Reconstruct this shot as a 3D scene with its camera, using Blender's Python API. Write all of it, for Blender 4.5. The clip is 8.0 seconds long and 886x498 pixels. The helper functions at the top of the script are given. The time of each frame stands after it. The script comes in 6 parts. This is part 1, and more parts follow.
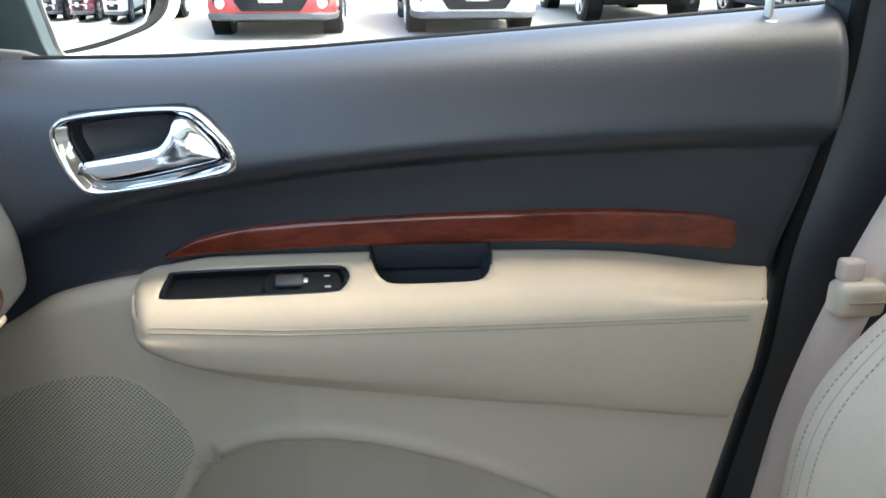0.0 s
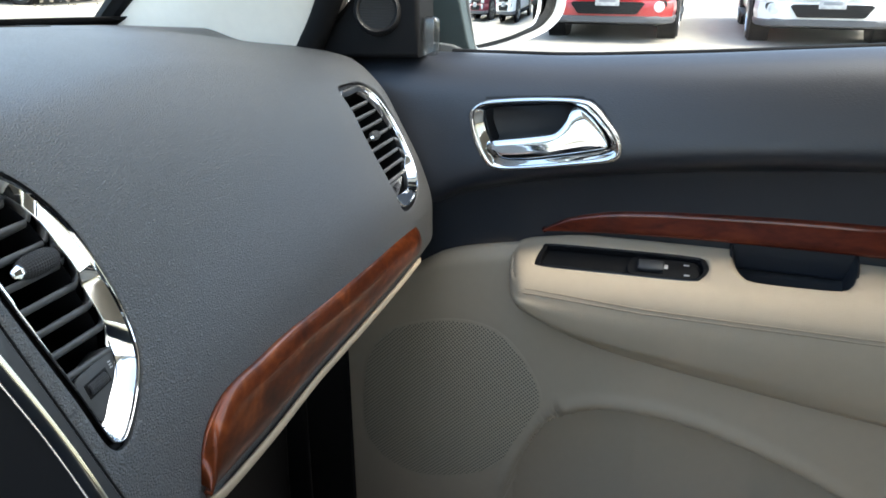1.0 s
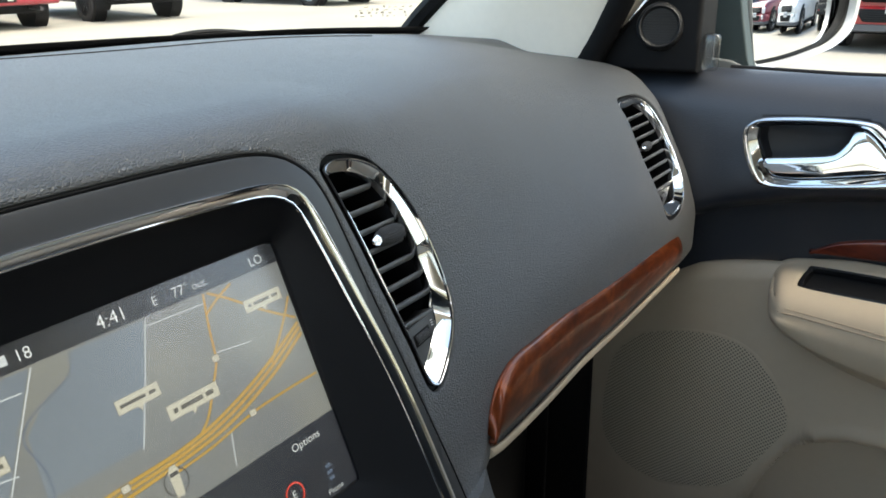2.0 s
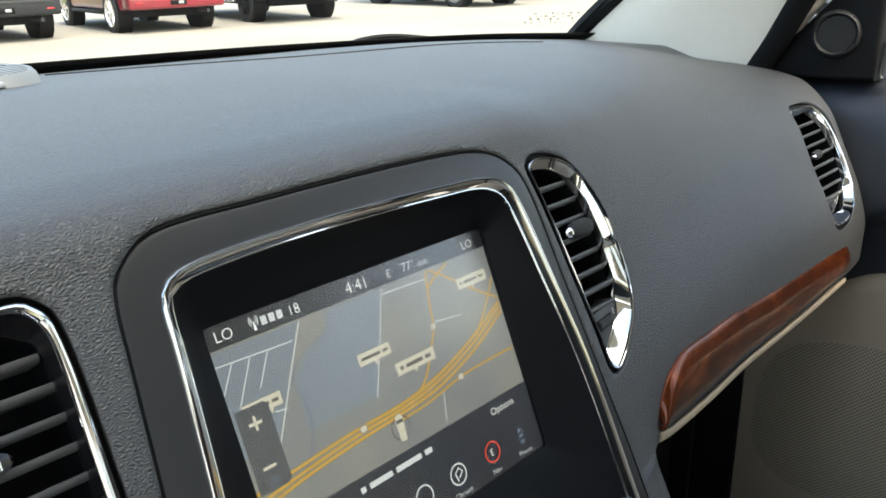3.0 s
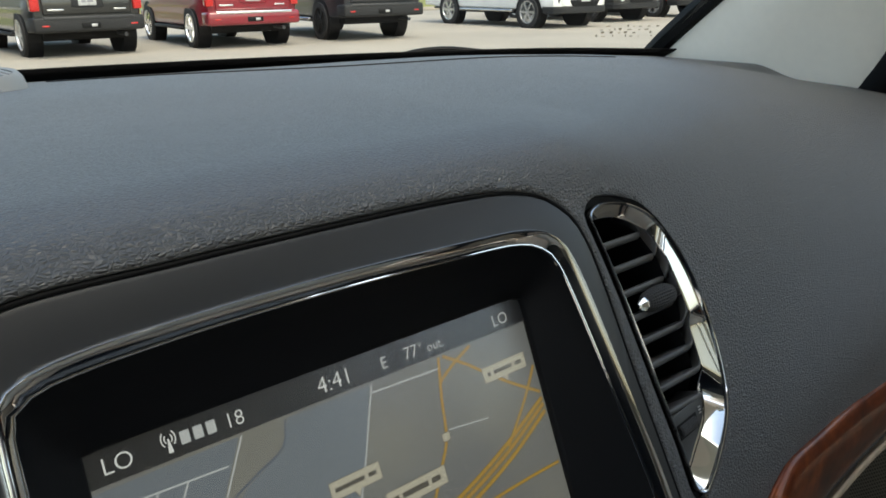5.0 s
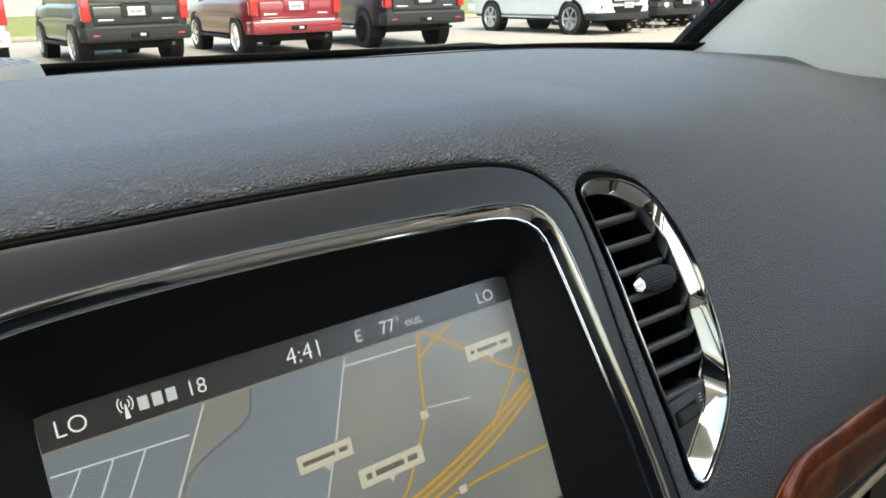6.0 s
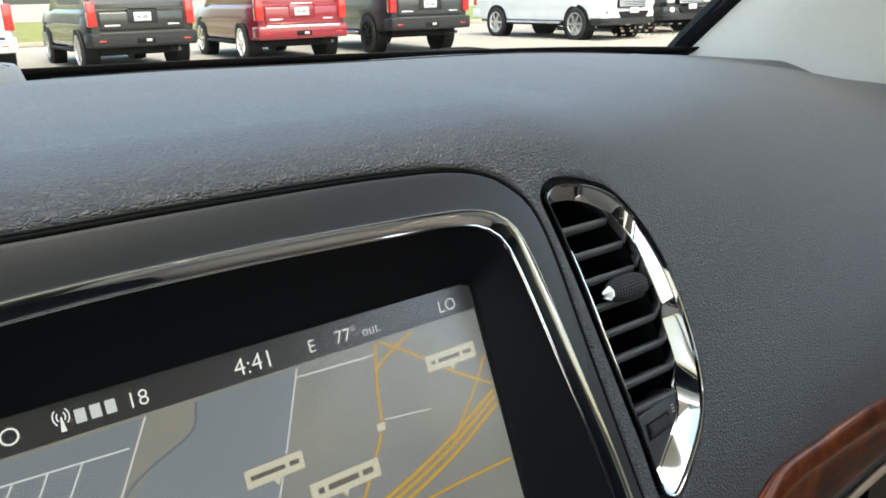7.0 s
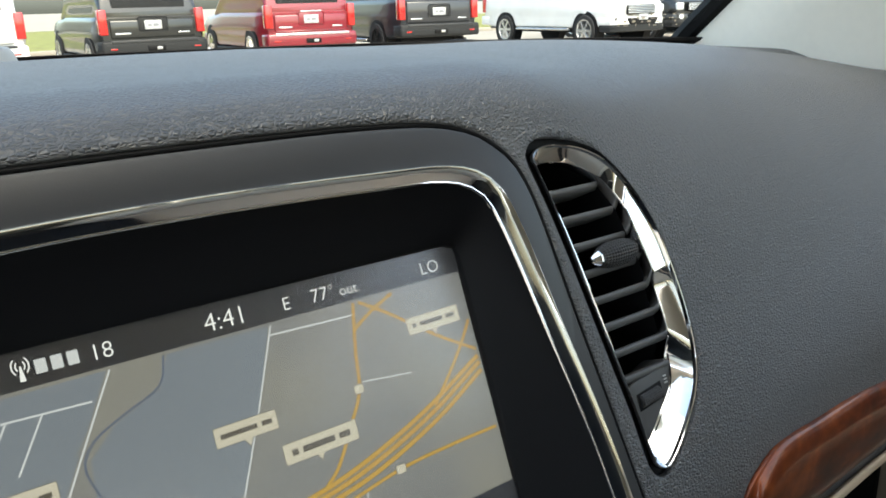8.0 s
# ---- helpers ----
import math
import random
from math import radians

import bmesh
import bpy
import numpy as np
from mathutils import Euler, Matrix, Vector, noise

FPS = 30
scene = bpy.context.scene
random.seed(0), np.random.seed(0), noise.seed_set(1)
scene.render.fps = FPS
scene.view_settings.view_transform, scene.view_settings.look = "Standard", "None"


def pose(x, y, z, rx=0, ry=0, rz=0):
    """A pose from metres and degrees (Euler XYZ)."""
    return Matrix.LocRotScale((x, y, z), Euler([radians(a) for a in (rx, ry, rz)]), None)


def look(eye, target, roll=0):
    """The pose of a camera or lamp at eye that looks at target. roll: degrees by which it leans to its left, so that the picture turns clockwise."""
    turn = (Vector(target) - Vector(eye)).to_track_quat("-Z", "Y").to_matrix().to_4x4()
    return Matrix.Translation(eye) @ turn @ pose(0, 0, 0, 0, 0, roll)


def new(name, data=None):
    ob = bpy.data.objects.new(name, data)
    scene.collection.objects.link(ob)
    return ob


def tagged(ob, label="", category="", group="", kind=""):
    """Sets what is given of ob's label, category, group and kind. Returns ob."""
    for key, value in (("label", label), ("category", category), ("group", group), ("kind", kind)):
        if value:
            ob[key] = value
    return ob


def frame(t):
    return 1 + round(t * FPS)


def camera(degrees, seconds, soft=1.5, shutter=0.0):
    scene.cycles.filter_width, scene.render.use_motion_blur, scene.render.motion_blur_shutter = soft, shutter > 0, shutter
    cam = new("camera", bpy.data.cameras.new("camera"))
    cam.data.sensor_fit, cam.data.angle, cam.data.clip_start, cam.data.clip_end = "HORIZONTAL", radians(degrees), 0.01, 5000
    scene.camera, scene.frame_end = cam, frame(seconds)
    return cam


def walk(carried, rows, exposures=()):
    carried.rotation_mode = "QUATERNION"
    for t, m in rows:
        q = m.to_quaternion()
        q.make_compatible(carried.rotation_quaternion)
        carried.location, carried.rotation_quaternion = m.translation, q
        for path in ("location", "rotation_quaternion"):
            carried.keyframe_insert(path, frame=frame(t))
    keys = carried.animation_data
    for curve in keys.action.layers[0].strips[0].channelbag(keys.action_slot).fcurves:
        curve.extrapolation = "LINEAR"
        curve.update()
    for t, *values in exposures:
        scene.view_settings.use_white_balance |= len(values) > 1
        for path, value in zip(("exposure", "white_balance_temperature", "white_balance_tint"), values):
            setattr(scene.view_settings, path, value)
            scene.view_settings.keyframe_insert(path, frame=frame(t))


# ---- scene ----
cam = camera(58.1, 8.0, soft=1.7)
PATH = [
    (0, (0.0000, 0.0000, 1.2500), (0.9290, -0.0927, 0.8916), -0.00),
    (0.2, (-0.0085, 0.0208, 1.2503), (0.9228, -0.0254, 0.8890), 0.37),
    (0.5, (-0.0390, 0.0426, 1.2437), (0.8943, 0.1086, 0.8908), 0.01),
    (0.7, (-0.0568, 0.0543, 1.2488), (0.8652, 0.2075, 0.8933), -0.11),
    (1, (-0.0894, 0.0631, 1.2593), (0.8053, 0.3342, 0.9042), -0.17),
    (1.2, (-0.1125, 0.0742, 1.2621), (0.7579, 0.4196, 0.9114), -0.70),
    (1.5, (-0.1310, 0.0689, 1.2655), (0.6919, 0.5147, 0.9133), -0.77),
    (1.7, (-0.1400, 0.0661, 1.2698), (0.6601, 0.5534, 0.9201), -0.79),
    (2.8, (-0.2053, 0.0675, 1.2869), (0.4860, 0.6984, 0.9347), -0.94),
    (3, (-0.2154, 0.0643, 1.2875), (0.4521, 0.7238, 0.9418), -1.37),
    (3.2, (-0.2222, 0.0612, 1.2899), (0.4228, 0.7461, 0.9508), -1.47),
    (3.5, (-0.2232, 0.0584, 1.2944), (0.4032, 0.7627, 0.9604), -1.48),
    (4, (-0.2194, 0.0673, 1.3035), (0.3870, 0.7935, 0.9796), -1.59),
    (4.2, (-0.2210, 0.0867, 1.3120), (0.3879, 0.8137, 0.9944), -1.34),
    (4.3, (-0.2121, 0.0988, 1.3082), (0.4012, 0.8224, 0.9915), -1.17),
    (4.5, (-0.1704, 0.1253, 1.2950), (0.4504, 0.8433, 0.9801), -0.83),
    (4.7, (-0.1427, 0.1390, 1.2814), (0.4795, 0.8534, 0.9612), -0.80),
    (5.8, (-0.1006, 0.1281, 1.2534), (0.4784, 0.8798, 0.9376), -1.17),
    (6, (-0.0992, 0.1265, 1.2518), (0.4780, 0.8813, 0.9400), -1.36),
    (6.5, (-0.0898, 0.1207, 1.2543), (0.4842, 0.8789, 0.9452), -1.34),
    (7, (-0.0813, 0.1219, 1.2501), (0.4915, 0.8824, 0.9443), -1.42),
    (7.2, (-0.0879, 0.1262, 1.2487), (0.4874, 0.8846, 0.9422), -1.22),
    (7.5, (-0.0996, 0.1286, 1.2461), (0.4652, 0.8962, 0.9432), -1.15),
    (7.7, (-0.0908, 0.1226, 1.2424), (0.4759, 0.8898, 0.9418), -1.25),
    (8, (-0.0718, 0.1184, 1.2305), (0.4935, 0.8882, 0.9340), -1.64),
]
EXPOSURES = [(0.0, 3.35, 6380, 3), (0.5, 3.15, 6400, 3), (1.0, 2.72, 6430, 3), (1.5, 2.4, 6680, 3), (3.0, 2.4, 6850, 3), (3.5, 2.12, 6800, 3), (4.0, 1.8, 6830, 3), (4.5, 1.45, 6930, 3), (4.7, 1.41, 6930, 3), (5.8, 2.15, 6930, 3), (8.0, 2.27, 6930, 3)]
walk(cam, [(t, look(eye, target, roll)) for t, eye, target, roll in PATH], EXPOSURES)

# ---- light: hazy afternoon daylight ----
world = bpy.data.worlds.new("world")
scene.world = world
world.use_nodes = True
wn = world.node_tree.nodes
SUN_AZ, SUN_EL = 182.0, 54.0
sky = wn.new("ShaderNodeTexSky")
sky.sky_type = "NISHITA"
sky.sun_disc = False
sky.sun_elevation, sky.sun_rotation = radians(SUN_EL), radians(SUN_AZ)
sky.dust_density, sky.ozone_density, sky.air_density = 4.0, 1.0, 1.0
wn["Background"].inputs["Strength"].default_value = 0.15
world.node_tree.links.new(sky.outputs["Color"], wn["Background"].inputs["Color"])
sun = new("sun", bpy.data.lights.new("sun", "SUN"))
sun.data.energy, sun.data.angle, sun.data.color = 0.5, radians(25), (1.0, 0.945, 0.87)
sun.matrix_world = look((8 * math.sin(radians(SUN_AZ)), 8 * math.cos(radians(SUN_AZ)), 8 * math.tan(radians(SUN_EL))), (0, 0, 0))

# ---- materials ----


def mat(name, color, rough=0.5, metal=0.0, var=0.12, var_scale=6.0, bump=0.0, bump_scale=400.0,
        grain="noise", coat=0.0, spec=0.5, depth=0.0006, stretch=(1.0, 1.0, 1.0)):
    m = bpy.data.materials.new(name)
    m.use_nodes = True
    n, k = m.node_tree.nodes, m.node_tree.links
    b = n["Principled BSDF"]
    tc = n.new("ShaderNodeTexCoord")
    b.inputs["Metallic"].default_value = metal
    b.inputs["Specular IOR Level"].default_value = spec
    b.inputs["Coat Weight"].default_value = coat
    b.inputs["Coat Roughness"].default_value = 0.06
    no = n.new("ShaderNodeTexNoise")
    no.inputs["Scale"].default_value, no.inputs["Detail"].default_value = var_scale, 6
    k.new(tc.outputs["Object"], no.inputs["Vector"])
    fine = n.new("ShaderNodeTexNoise")
    fine.inputs["Scale"].default_value, fine.inputs["Detail"].default_value = var_scale * 17, 3
    k.new(tc.outputs["Object"], fine.inputs["Vector"])
    mixf = n.new("ShaderNodeMath")
    mixf.operation = "MULTIPLY_ADD"
    k.new(fine.outputs["Fac"], mixf.inputs[0])
    mixf.inputs[1].default_value = 0.4
    k.new(no.outputs["Fac"], mixf.inputs[2])
    ramp = n.new("ShaderNodeValToRGB")
    lo, hi = [c * (1 - var) for c in color], [min(1, c * (1 + var)) for c in color]
    ramp.color_ramp.elements[0].position, ramp.color_ramp.elements[1].position = 0.45, 0.95
    ramp.color_ramp.elements[0].color, ramp.color_ramp.elements[1].color = (*lo, 1), (*hi, 1)
    k.new(mixf.outputs[0], ramp.inputs["Fac"])
    k.new(ramp.outputs["Color"], b.inputs["Base Color"])
    mr = n.new("ShaderNodeMapRange")
    mr.inputs["From Min"].default_value, mr.inputs["From Max"].default_value = 0.4, 1.0
    mr.inputs["To Min"].default_value, mr.inputs["To Max"].default_value = rough * 0.92, min(1, rough * 1.1)
    k.new(mixf.outputs[0], mr.inputs["Value"])
    k.new(mr.outputs["Result"], b.inputs["Roughness"])
    if bump:
        bp = n.new("ShaderNodeBump")
        bp.inputs["Strength"].default_value, bp.inputs["Distance"].default_value = bump, depth
        if grain == "leather":
            st = n.new("ShaderNodeVectorMath")
            st.operation = "MULTIPLY"
            st.inputs[1].default_value = stretch
            k.new(tc.outputs["Object"], st.inputs[0])
            warp = n.new("ShaderNodeTexNoise")
            warp.inputs["Scale"].default_value = bump_scale * 0.35
            k.new(st.outputs[0], warp.inputs["Vector"])
            add = n.new("ShaderNodeVectorMath")
            add.operation = "MULTIPLY_ADD"
            k.new(warp.outputs["Color"], add.inputs[0])
            add.inputs[1].default_value = (1.6 / bump_scale,) * 3
            k.new(st.outputs[0], add.inputs[2])
            vo = n.new("ShaderNodeTexVoronoi")
            vo.feature = "DISTANCE_TO_EDGE"
            vo.inputs["Scale"].default_value = bump_scale
            k.new(add.outputs[0], vo.inputs["Vector"])
            cl = n.new("ShaderNodeMapRange")
            cl.inputs["From Max"].default_value = 0.34
            k.new(vo.outputs["Distance"], cl.inputs["Value"])
            k.new(cl.outputs["Result"], bp.inputs["Height"])
        else:
            bn = n.new("ShaderNodeTexNoise")
            bn.inputs["Scale"].default_value, bn.inputs["Detail"].default_value = bump_scale, 4
            k.new(tc.outputs["Object"], bn.inputs["Vector"])
            k.new(bn.outputs["Fac"], bp.inputs["Height"])
        k.new(bp.outputs["Normal"], b.inputs["Normal"])
    return m


def wood_mat(name, coat, ior, dark, mid, light, sheen, stretch):
    m = bpy.data.materials.new(name)
    m.use_nodes = True
    n, k = m.node_tree.nodes, m.node_tree.links
    b = n["Principled BSDF"]
    tc = n.new("ShaderNodeTexCoord")
    mp = n.new("ShaderNodeMapping")
    mp.inputs["Scale"].default_value = stretch
    k.new(tc.outputs["Object"], mp.inputs["Vector"])
    a = n.new("ShaderNodeTexNoise")
    a.inputs["Scale"].default_value, a.inputs["Detail"].default_value, a.inputs["Distortion"].default_value = 1.4, 8, 1.6
    k.new(mp.outputs["Vector"], a.inputs["Vector"])
    c = n.new("ShaderNodeTexNoise")
    c.inputs["Scale"].default_value, c.inputs["Detail"].default_value = 9, 5
    k.new(mp.outputs["Vector"], c.inputs["Vector"])
    mx = n.new("ShaderNodeMath")
    mx.operation = "MULTIPLY_ADD"
    k.new(c.outputs["Fac"], mx.inputs[0])
    mx.inputs[1].default_value = 0.35
    k.new(a.outputs["Fac"], mx.inputs[2])
    r = n.new("ShaderNodeValToRGB")
    e = r.color_ramp.elements
    e[0].position, e[0].color = 0.42, (*dark, 1)
    e[1].position, e[1].color = 0.95, (*light, 1)
    q = e.new(0.68)
    q.color = (*mid, 1)
    k.new(mx.outputs[0], r.inputs["Fac"])
    k.new(r.outputs["Color"], b.inputs["Base Color"])
    b.inputs["Metallic"].default_value = sheen  # depth of the figured grain under the lacquer
    b.inputs["Roughness"].default_value = 0.36
    b.inputs["Specular IOR Level"].default_value = 0.12
    b.inputs["Coat Weight"].default_value = coat
    b.inputs["Coat IOR"].default_value = ior
    b.inputs["Coat Roughness"].default_value = 0.08
    return m


def grille_mat(name, color, pitch, axes, hole=0.55):
    """Sheet with round punched dots in a staggered raster of that pitch."""
    m = bpy.data.materials.new(name)
    m.use_nodes = True
    n, k = m.node_tree.nodes, m.node_tree.links
    b = n["Principled BSDF"]
    tc = n.new("ShaderNodeTexCoord")
    sp = n.new("ShaderNodeSeparateXYZ")
    k.new(tc.outputs["Object"], sp.inputs[0])
    waves = []
    for sgn in (1, -1):
        ad = n.new("ShaderNodeMath")
        ad.operation = "ADD" if sgn > 0 else "SUBTRACT"
        k.new(sp.outputs[axes[0]], ad.inputs[0])
        k.new(sp.outputs[axes[1]], ad.inputs[1])
        ml = n.new("ShaderNodeMath")
        ml.operation = "MULTIPLY"
        k.new(ad.outputs[0], ml.inputs[0])
        ml.inputs[1].default_value = math.pi / pitch * 1.4
        si = n.new("ShaderNodeMath")
        si.operation = "SINE"
        k.new(ml.outputs[0], si.inputs[0])
        waves.append(si)
    pr = n.new("ShaderNodeMath")
    pr.operation = "MULTIPLY"
    k.new(waves[0].outputs[0], pr.inputs[0])
    k.new(waves[1].outputs[0], pr.inputs[1])
    ab = n.new("ShaderNodeMath")
    ab.operation = "ABSOLUTE"
    k.new(pr.outputs[0], ab.inputs[0])
    r = n.new("ShaderNodeValToRGB")
    e = r.color_ramp.elements
    e[0].position, e[0].color = hole - 0.12, (*color, 1)
    e[1].position, e[1].color = hole + 0.15, (*[c * 0.34 for c in color], 1)
    k.new(ab.outputs[0], r.inputs["Fac"])
    k.new(r.outputs["Color"], b.inputs["Base Color"])
    bp = n.new("ShaderNodeBump")
    bp.invert = True
    bp.inputs["Distance"].default_value, bp.inputs["Strength"].default_value = 0.0008, 0.6
    k.new(ab.outputs[0], bp.inputs["Height"])
    k.new(bp.outputs["Normal"], b.inputs["Normal"])
    b.inputs["Roughness"].default_value = 0.6
    return m


def glass_mat(name, tint, gloss, rough=0.0):
    m = bpy.data.materials.new(name)
    m.use_nodes = True
    n, k = m.node_tree.nodes, m.node_tree.links
    out = n["Material Output"]
    n.remove(n["Principled BSDF"])
    tr, gl, mx = n.new("ShaderNodeBsdfTransparent"), n.new("ShaderNodeBsdfGlossy"), n.new("ShaderNodeMixShader")
    tr.inputs["Color"].default_value = (*tint, 1)
    gl.inputs["Roughness"].default_value = rough
    mx.inputs["Fac"].default_value = gloss
    k.new(tr.outputs[0], mx.inputs[1])
    k.new(gl.outputs[0], mx.inputs[2])
    k.new(mx.outputs[0], out.inputs["Surface"])
    return m


def ground_mat():
    m = mat("concrete", (0.31, 0.283, 0.238), 0.9, var=0.16, var_scale=0.35, bump=0.4, bump_scale=30, depth=0.004)
    return m


DASH = mat("dash_vinyl", (0.055, 0.056, 0.057), 0.47, var=0.08, spec=0.95, stretch=(0.65, 1.0, 1.0), bump=0.60, bump_scale=740, grain="leather", depth=0.0007)
DOORV = mat("door_vinyl", (0.015, 0.0175, 0.0235), 0.42, spec=0.68, var=0.06, stretch=(1.0, 0.3, 1.0), bump=0.16, bump_scale=700, grain="leather", depth=0.0005)
# black-blue pillar vinyl, set darker than the door's for the shadow it stands in
PILLARV = mat("pillar_vinyl_shaded", (0.013, 0.016, 0.020), 0.45, var=0.06, bump=0.2, bump_scale=700)
BEIGE = mat("beige_vinyl", (0.425, 0.343, 0.247), 0.6, spec=0.25, var=0.04, bump=0.25, bump_scale=700, grain="leather", depth=0.0004)
BEIGE_D = mat("beige_plastic", (0.415, 0.335, 0.244), 0.6, var=0.04, bump=0.25, bump_scale=900, depth=0.0004)
LEATHER = mat("seat_leather", (0.58, 0.468, 0.345), 0.6, spec=0.3, var=0.05, bump=0.4, bump_scale=420, grain="leather", depth=0.0006)
CREAM = mat("pillar_fabric", (0.86, 0.81, 0.70), 0.85, var=0.04, bump=0.3, bump_scale=1500)
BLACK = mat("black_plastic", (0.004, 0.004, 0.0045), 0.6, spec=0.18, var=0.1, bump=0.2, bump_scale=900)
SATIN = mat("satin_dark_grey", (0.033, 0.034, 0.036), 0.38, spec=0.38, var=0.05, bump=0.12, bump_scale=1600, depth=0.0002)
HOODBLK = mat("matt_black", (0.0065, 0.007, 0.0085), 0.56, var=0.05, spec=0.13, bump=0.1, bump_scale=1500, depth=0.0002)
GLOSSBLK = mat("gloss_black", (0.008, 0.008, 0.009), 0.18, var=0.05)
RUBBER = mat("rubber", (0.006, 0.006, 0.0065), 0.75, spec=0.15, var=0.2)
CHROME = mat("chrome", (0.86, 0.87, 0.88), 0.05, 1.0, var=0.02)
SLATM = mat("vent_slat", (0.085, 0.087, 0.090), 0.42, var=0.08)
COVERM = mat("vent_cover", (0.035, 0.036, 0.037), 0.45, spec=0.6, var=0.06, bump=0.1, bump_scale=1200)
STITCH = mat("seat_stitch", (0.43, 0.345, 0.25), 0.8)
KNOB = mat("knurled_black", (0.016, 0.016, 0.017), 0.5, bump=0.35, bump_scale=1300, grain="leather")
CUPM = mat("handle_cup_grey", (0.024, 0.025, 0.028), 0.45, spec=0.4, var=0.05, bump=0.1, bump_scale=900)
GUIDEM = mat("belt_guide_plastic", (0.46, 0.385, 0.29), 0.45, var=0.04)
PIN = mat("grey_metal_pin", (0.45, 0.45, 0.45), 0.35, 0.6)
THREAD = mat("thread", (0.25, 0.20, 0.14), 0.8)
WEB = mat("belt_webbing", (0.50, 0.385, 0.305), 0.75, var=0.1, bump=0.6, bump_scale=900)
WOOD = wood_mat("burl_wood", 0.55, 1.42, (0.045, 0.010, 0.004), (0.15, 0.032, 0.008), (0.34, 0.085, 0.019), 0.7, (11, 11, 24))
WOOD_D = wood_mat("door_burl_wood", 1.0, 1.5, (0.055, 0.010, 0.006), (0.125, 0.022, 0.010), (0.20, 0.040, 0.014), 0.15, (9, 9, 24))
SPEAKER = grille_mat("speaker_mesh", (0.46, 0.385, 0.285), 0.0074, (1, 2), 0.49)
TWEETM = mat("tweeter_grey", (0.012, 0.012, 0.013), 0.5, spec=0.4)
ETCH = mat("etched_brown", (0.22, 0.19, 0.15), 0.7)
MIRROR = mat("mirror_glass", (0.9, 0.92, 0.93), 0.0, 1.0, var=0.0)
GLASS = glass_mat("window_glass", (0.80, 0.83, 0.82), 0.018)
SCREENG = glass_mat("windscreen_glass", (0.82, 0.85, 0.82), 0.05)
TINT = glass_mat("privacy_tint", (0.20, 0.21, 0.205), 0.05)
CLEAR = glass_mat("clear_tab", (0.75, 0.77, 0.78), 0.12, 0.2)
CONCRETE = ground_mat()

# ---- building helpers ----


def spline(pts, n, closed=False):
    """n points along a Catmull-Rom curve through pts, evenly by length."""
    p = np.asarray(pts, float)
    k = len(p)
    idx = np.arange(k if closed else k - 1)
    ext = np.concatenate([p[-1:], p, p[:2]]) if closed else np.concatenate([2 * p[:1] - p[1:2], p, 2 * p[-1:] - p[-2:-1]])
    t = np.linspace(0, 1, 16, endpoint=False)[:, None]
    out = []
    for i in idx:
        a, b, c, d = ext[i], ext[i + 1], ext[i + 2], ext[i + 3]
        out.append(0.5 * (2 * b + (c - a) * t + (2 * a - 5 * b + 4 * c - d) * t ** 2 + (3 * b - a - 3 * c + d) * t ** 3))
    out.append(p[:1] if closed else p[-1:])
    c = np.concatenate(out)
    s = np.r_[0, np.cumsum(np.linalg.norm(np.diff(c, axis=0), axis=1))]
    want = np.linspace(0, s[-1], n, endpoint=not closed)
    return np.stack([np.interp(want, s, c[:, j]) for j in range(c.shape[1])], 1)


def cubic(xs, ys, x):
    """Smooth interpolation of a table (monotone tangents)."""
    xs, ys, x = np.asarray(xs, float), np.asarray(ys, float), np.asarray(x, float)
    d = np.diff(ys) / np.diff(xs)
    m = np.r_[d[0], np.where(d[1:] * d[:-1] > 0, 2 * d[1:] * d[:-1] / (d[1:] + d[:-1] + 1e-12), 0), d[-1]]
    i = np.clip(np.searchsorted(xs, x) - 1, 0, len(xs) - 2)
    h = xs[i + 1] - xs[i]
    t = np.clip((x - xs[i]) / h, 0, 1)
    return ((1 + 2 * t) * (1 - t) ** 2 * ys[i] + t * (1 - t) ** 2 * h * m[i] + t * t * (3 - 2 * t) * ys[i + 1] + t * t * (t - 1) * h * m[i + 1])


def under(ob, parent):
    if parent is not None:
        ob.parent = parent
        ob.matrix_parent_inverse = parent.matrix_basis.inverted()
    return ob


def thing(name, at, label, category, group="", kind=""):
    ob = new(name)
    ob.matrix_basis = Matrix.Translation(at)
    ob.empty_display_size = 0.05
    return tagged(ob, label, category, group, kind)


def from_arrays(name, verts, faces, material, parent=None, label="", smooth=True):
    me = bpy.data.meshes.new(name)
    me.from_pydata([tuple(map(float, v)) for v in verts], [], [tuple(map(int, f)) for f in faces])
    me.validate()
    me.materials.append(material)
    if smooth:
        me.shade_smooth()
    ob = under(new(name, me), parent)
    if label:
        tagged(ob, label)
    return ob


def part(name, bm, material, parent=None, label="", smooth=False, sharp=35):
    bmesh.ops.recalc_face_normals(bm, faces=bm.faces[:])
    me = bpy.data.meshes.new(name)
    bm.to_mesh(me)
    bm.free()
    me.materials.append(material)
    if smooth:
        me.shade_smooth()
        me.set_sharp_from_angle(angle=radians(sharp))
    ob = under(new(name, me), parent)
    if label:
        tagged(ob, label)
    return ob


def grid_faces(nu, nv, closed_u=False, closed_v=False):
    f = []
    for i in range(nu if closed_u else nu - 1):
        for j in range(nv if closed_v else nv - 1):
            a, b = i, (i + 1) % nu
            c, d = j, (j + 1) % nv
            f.append((a * nv + c, b * nv + c, b * nv + d, a * nv + d))
    return f


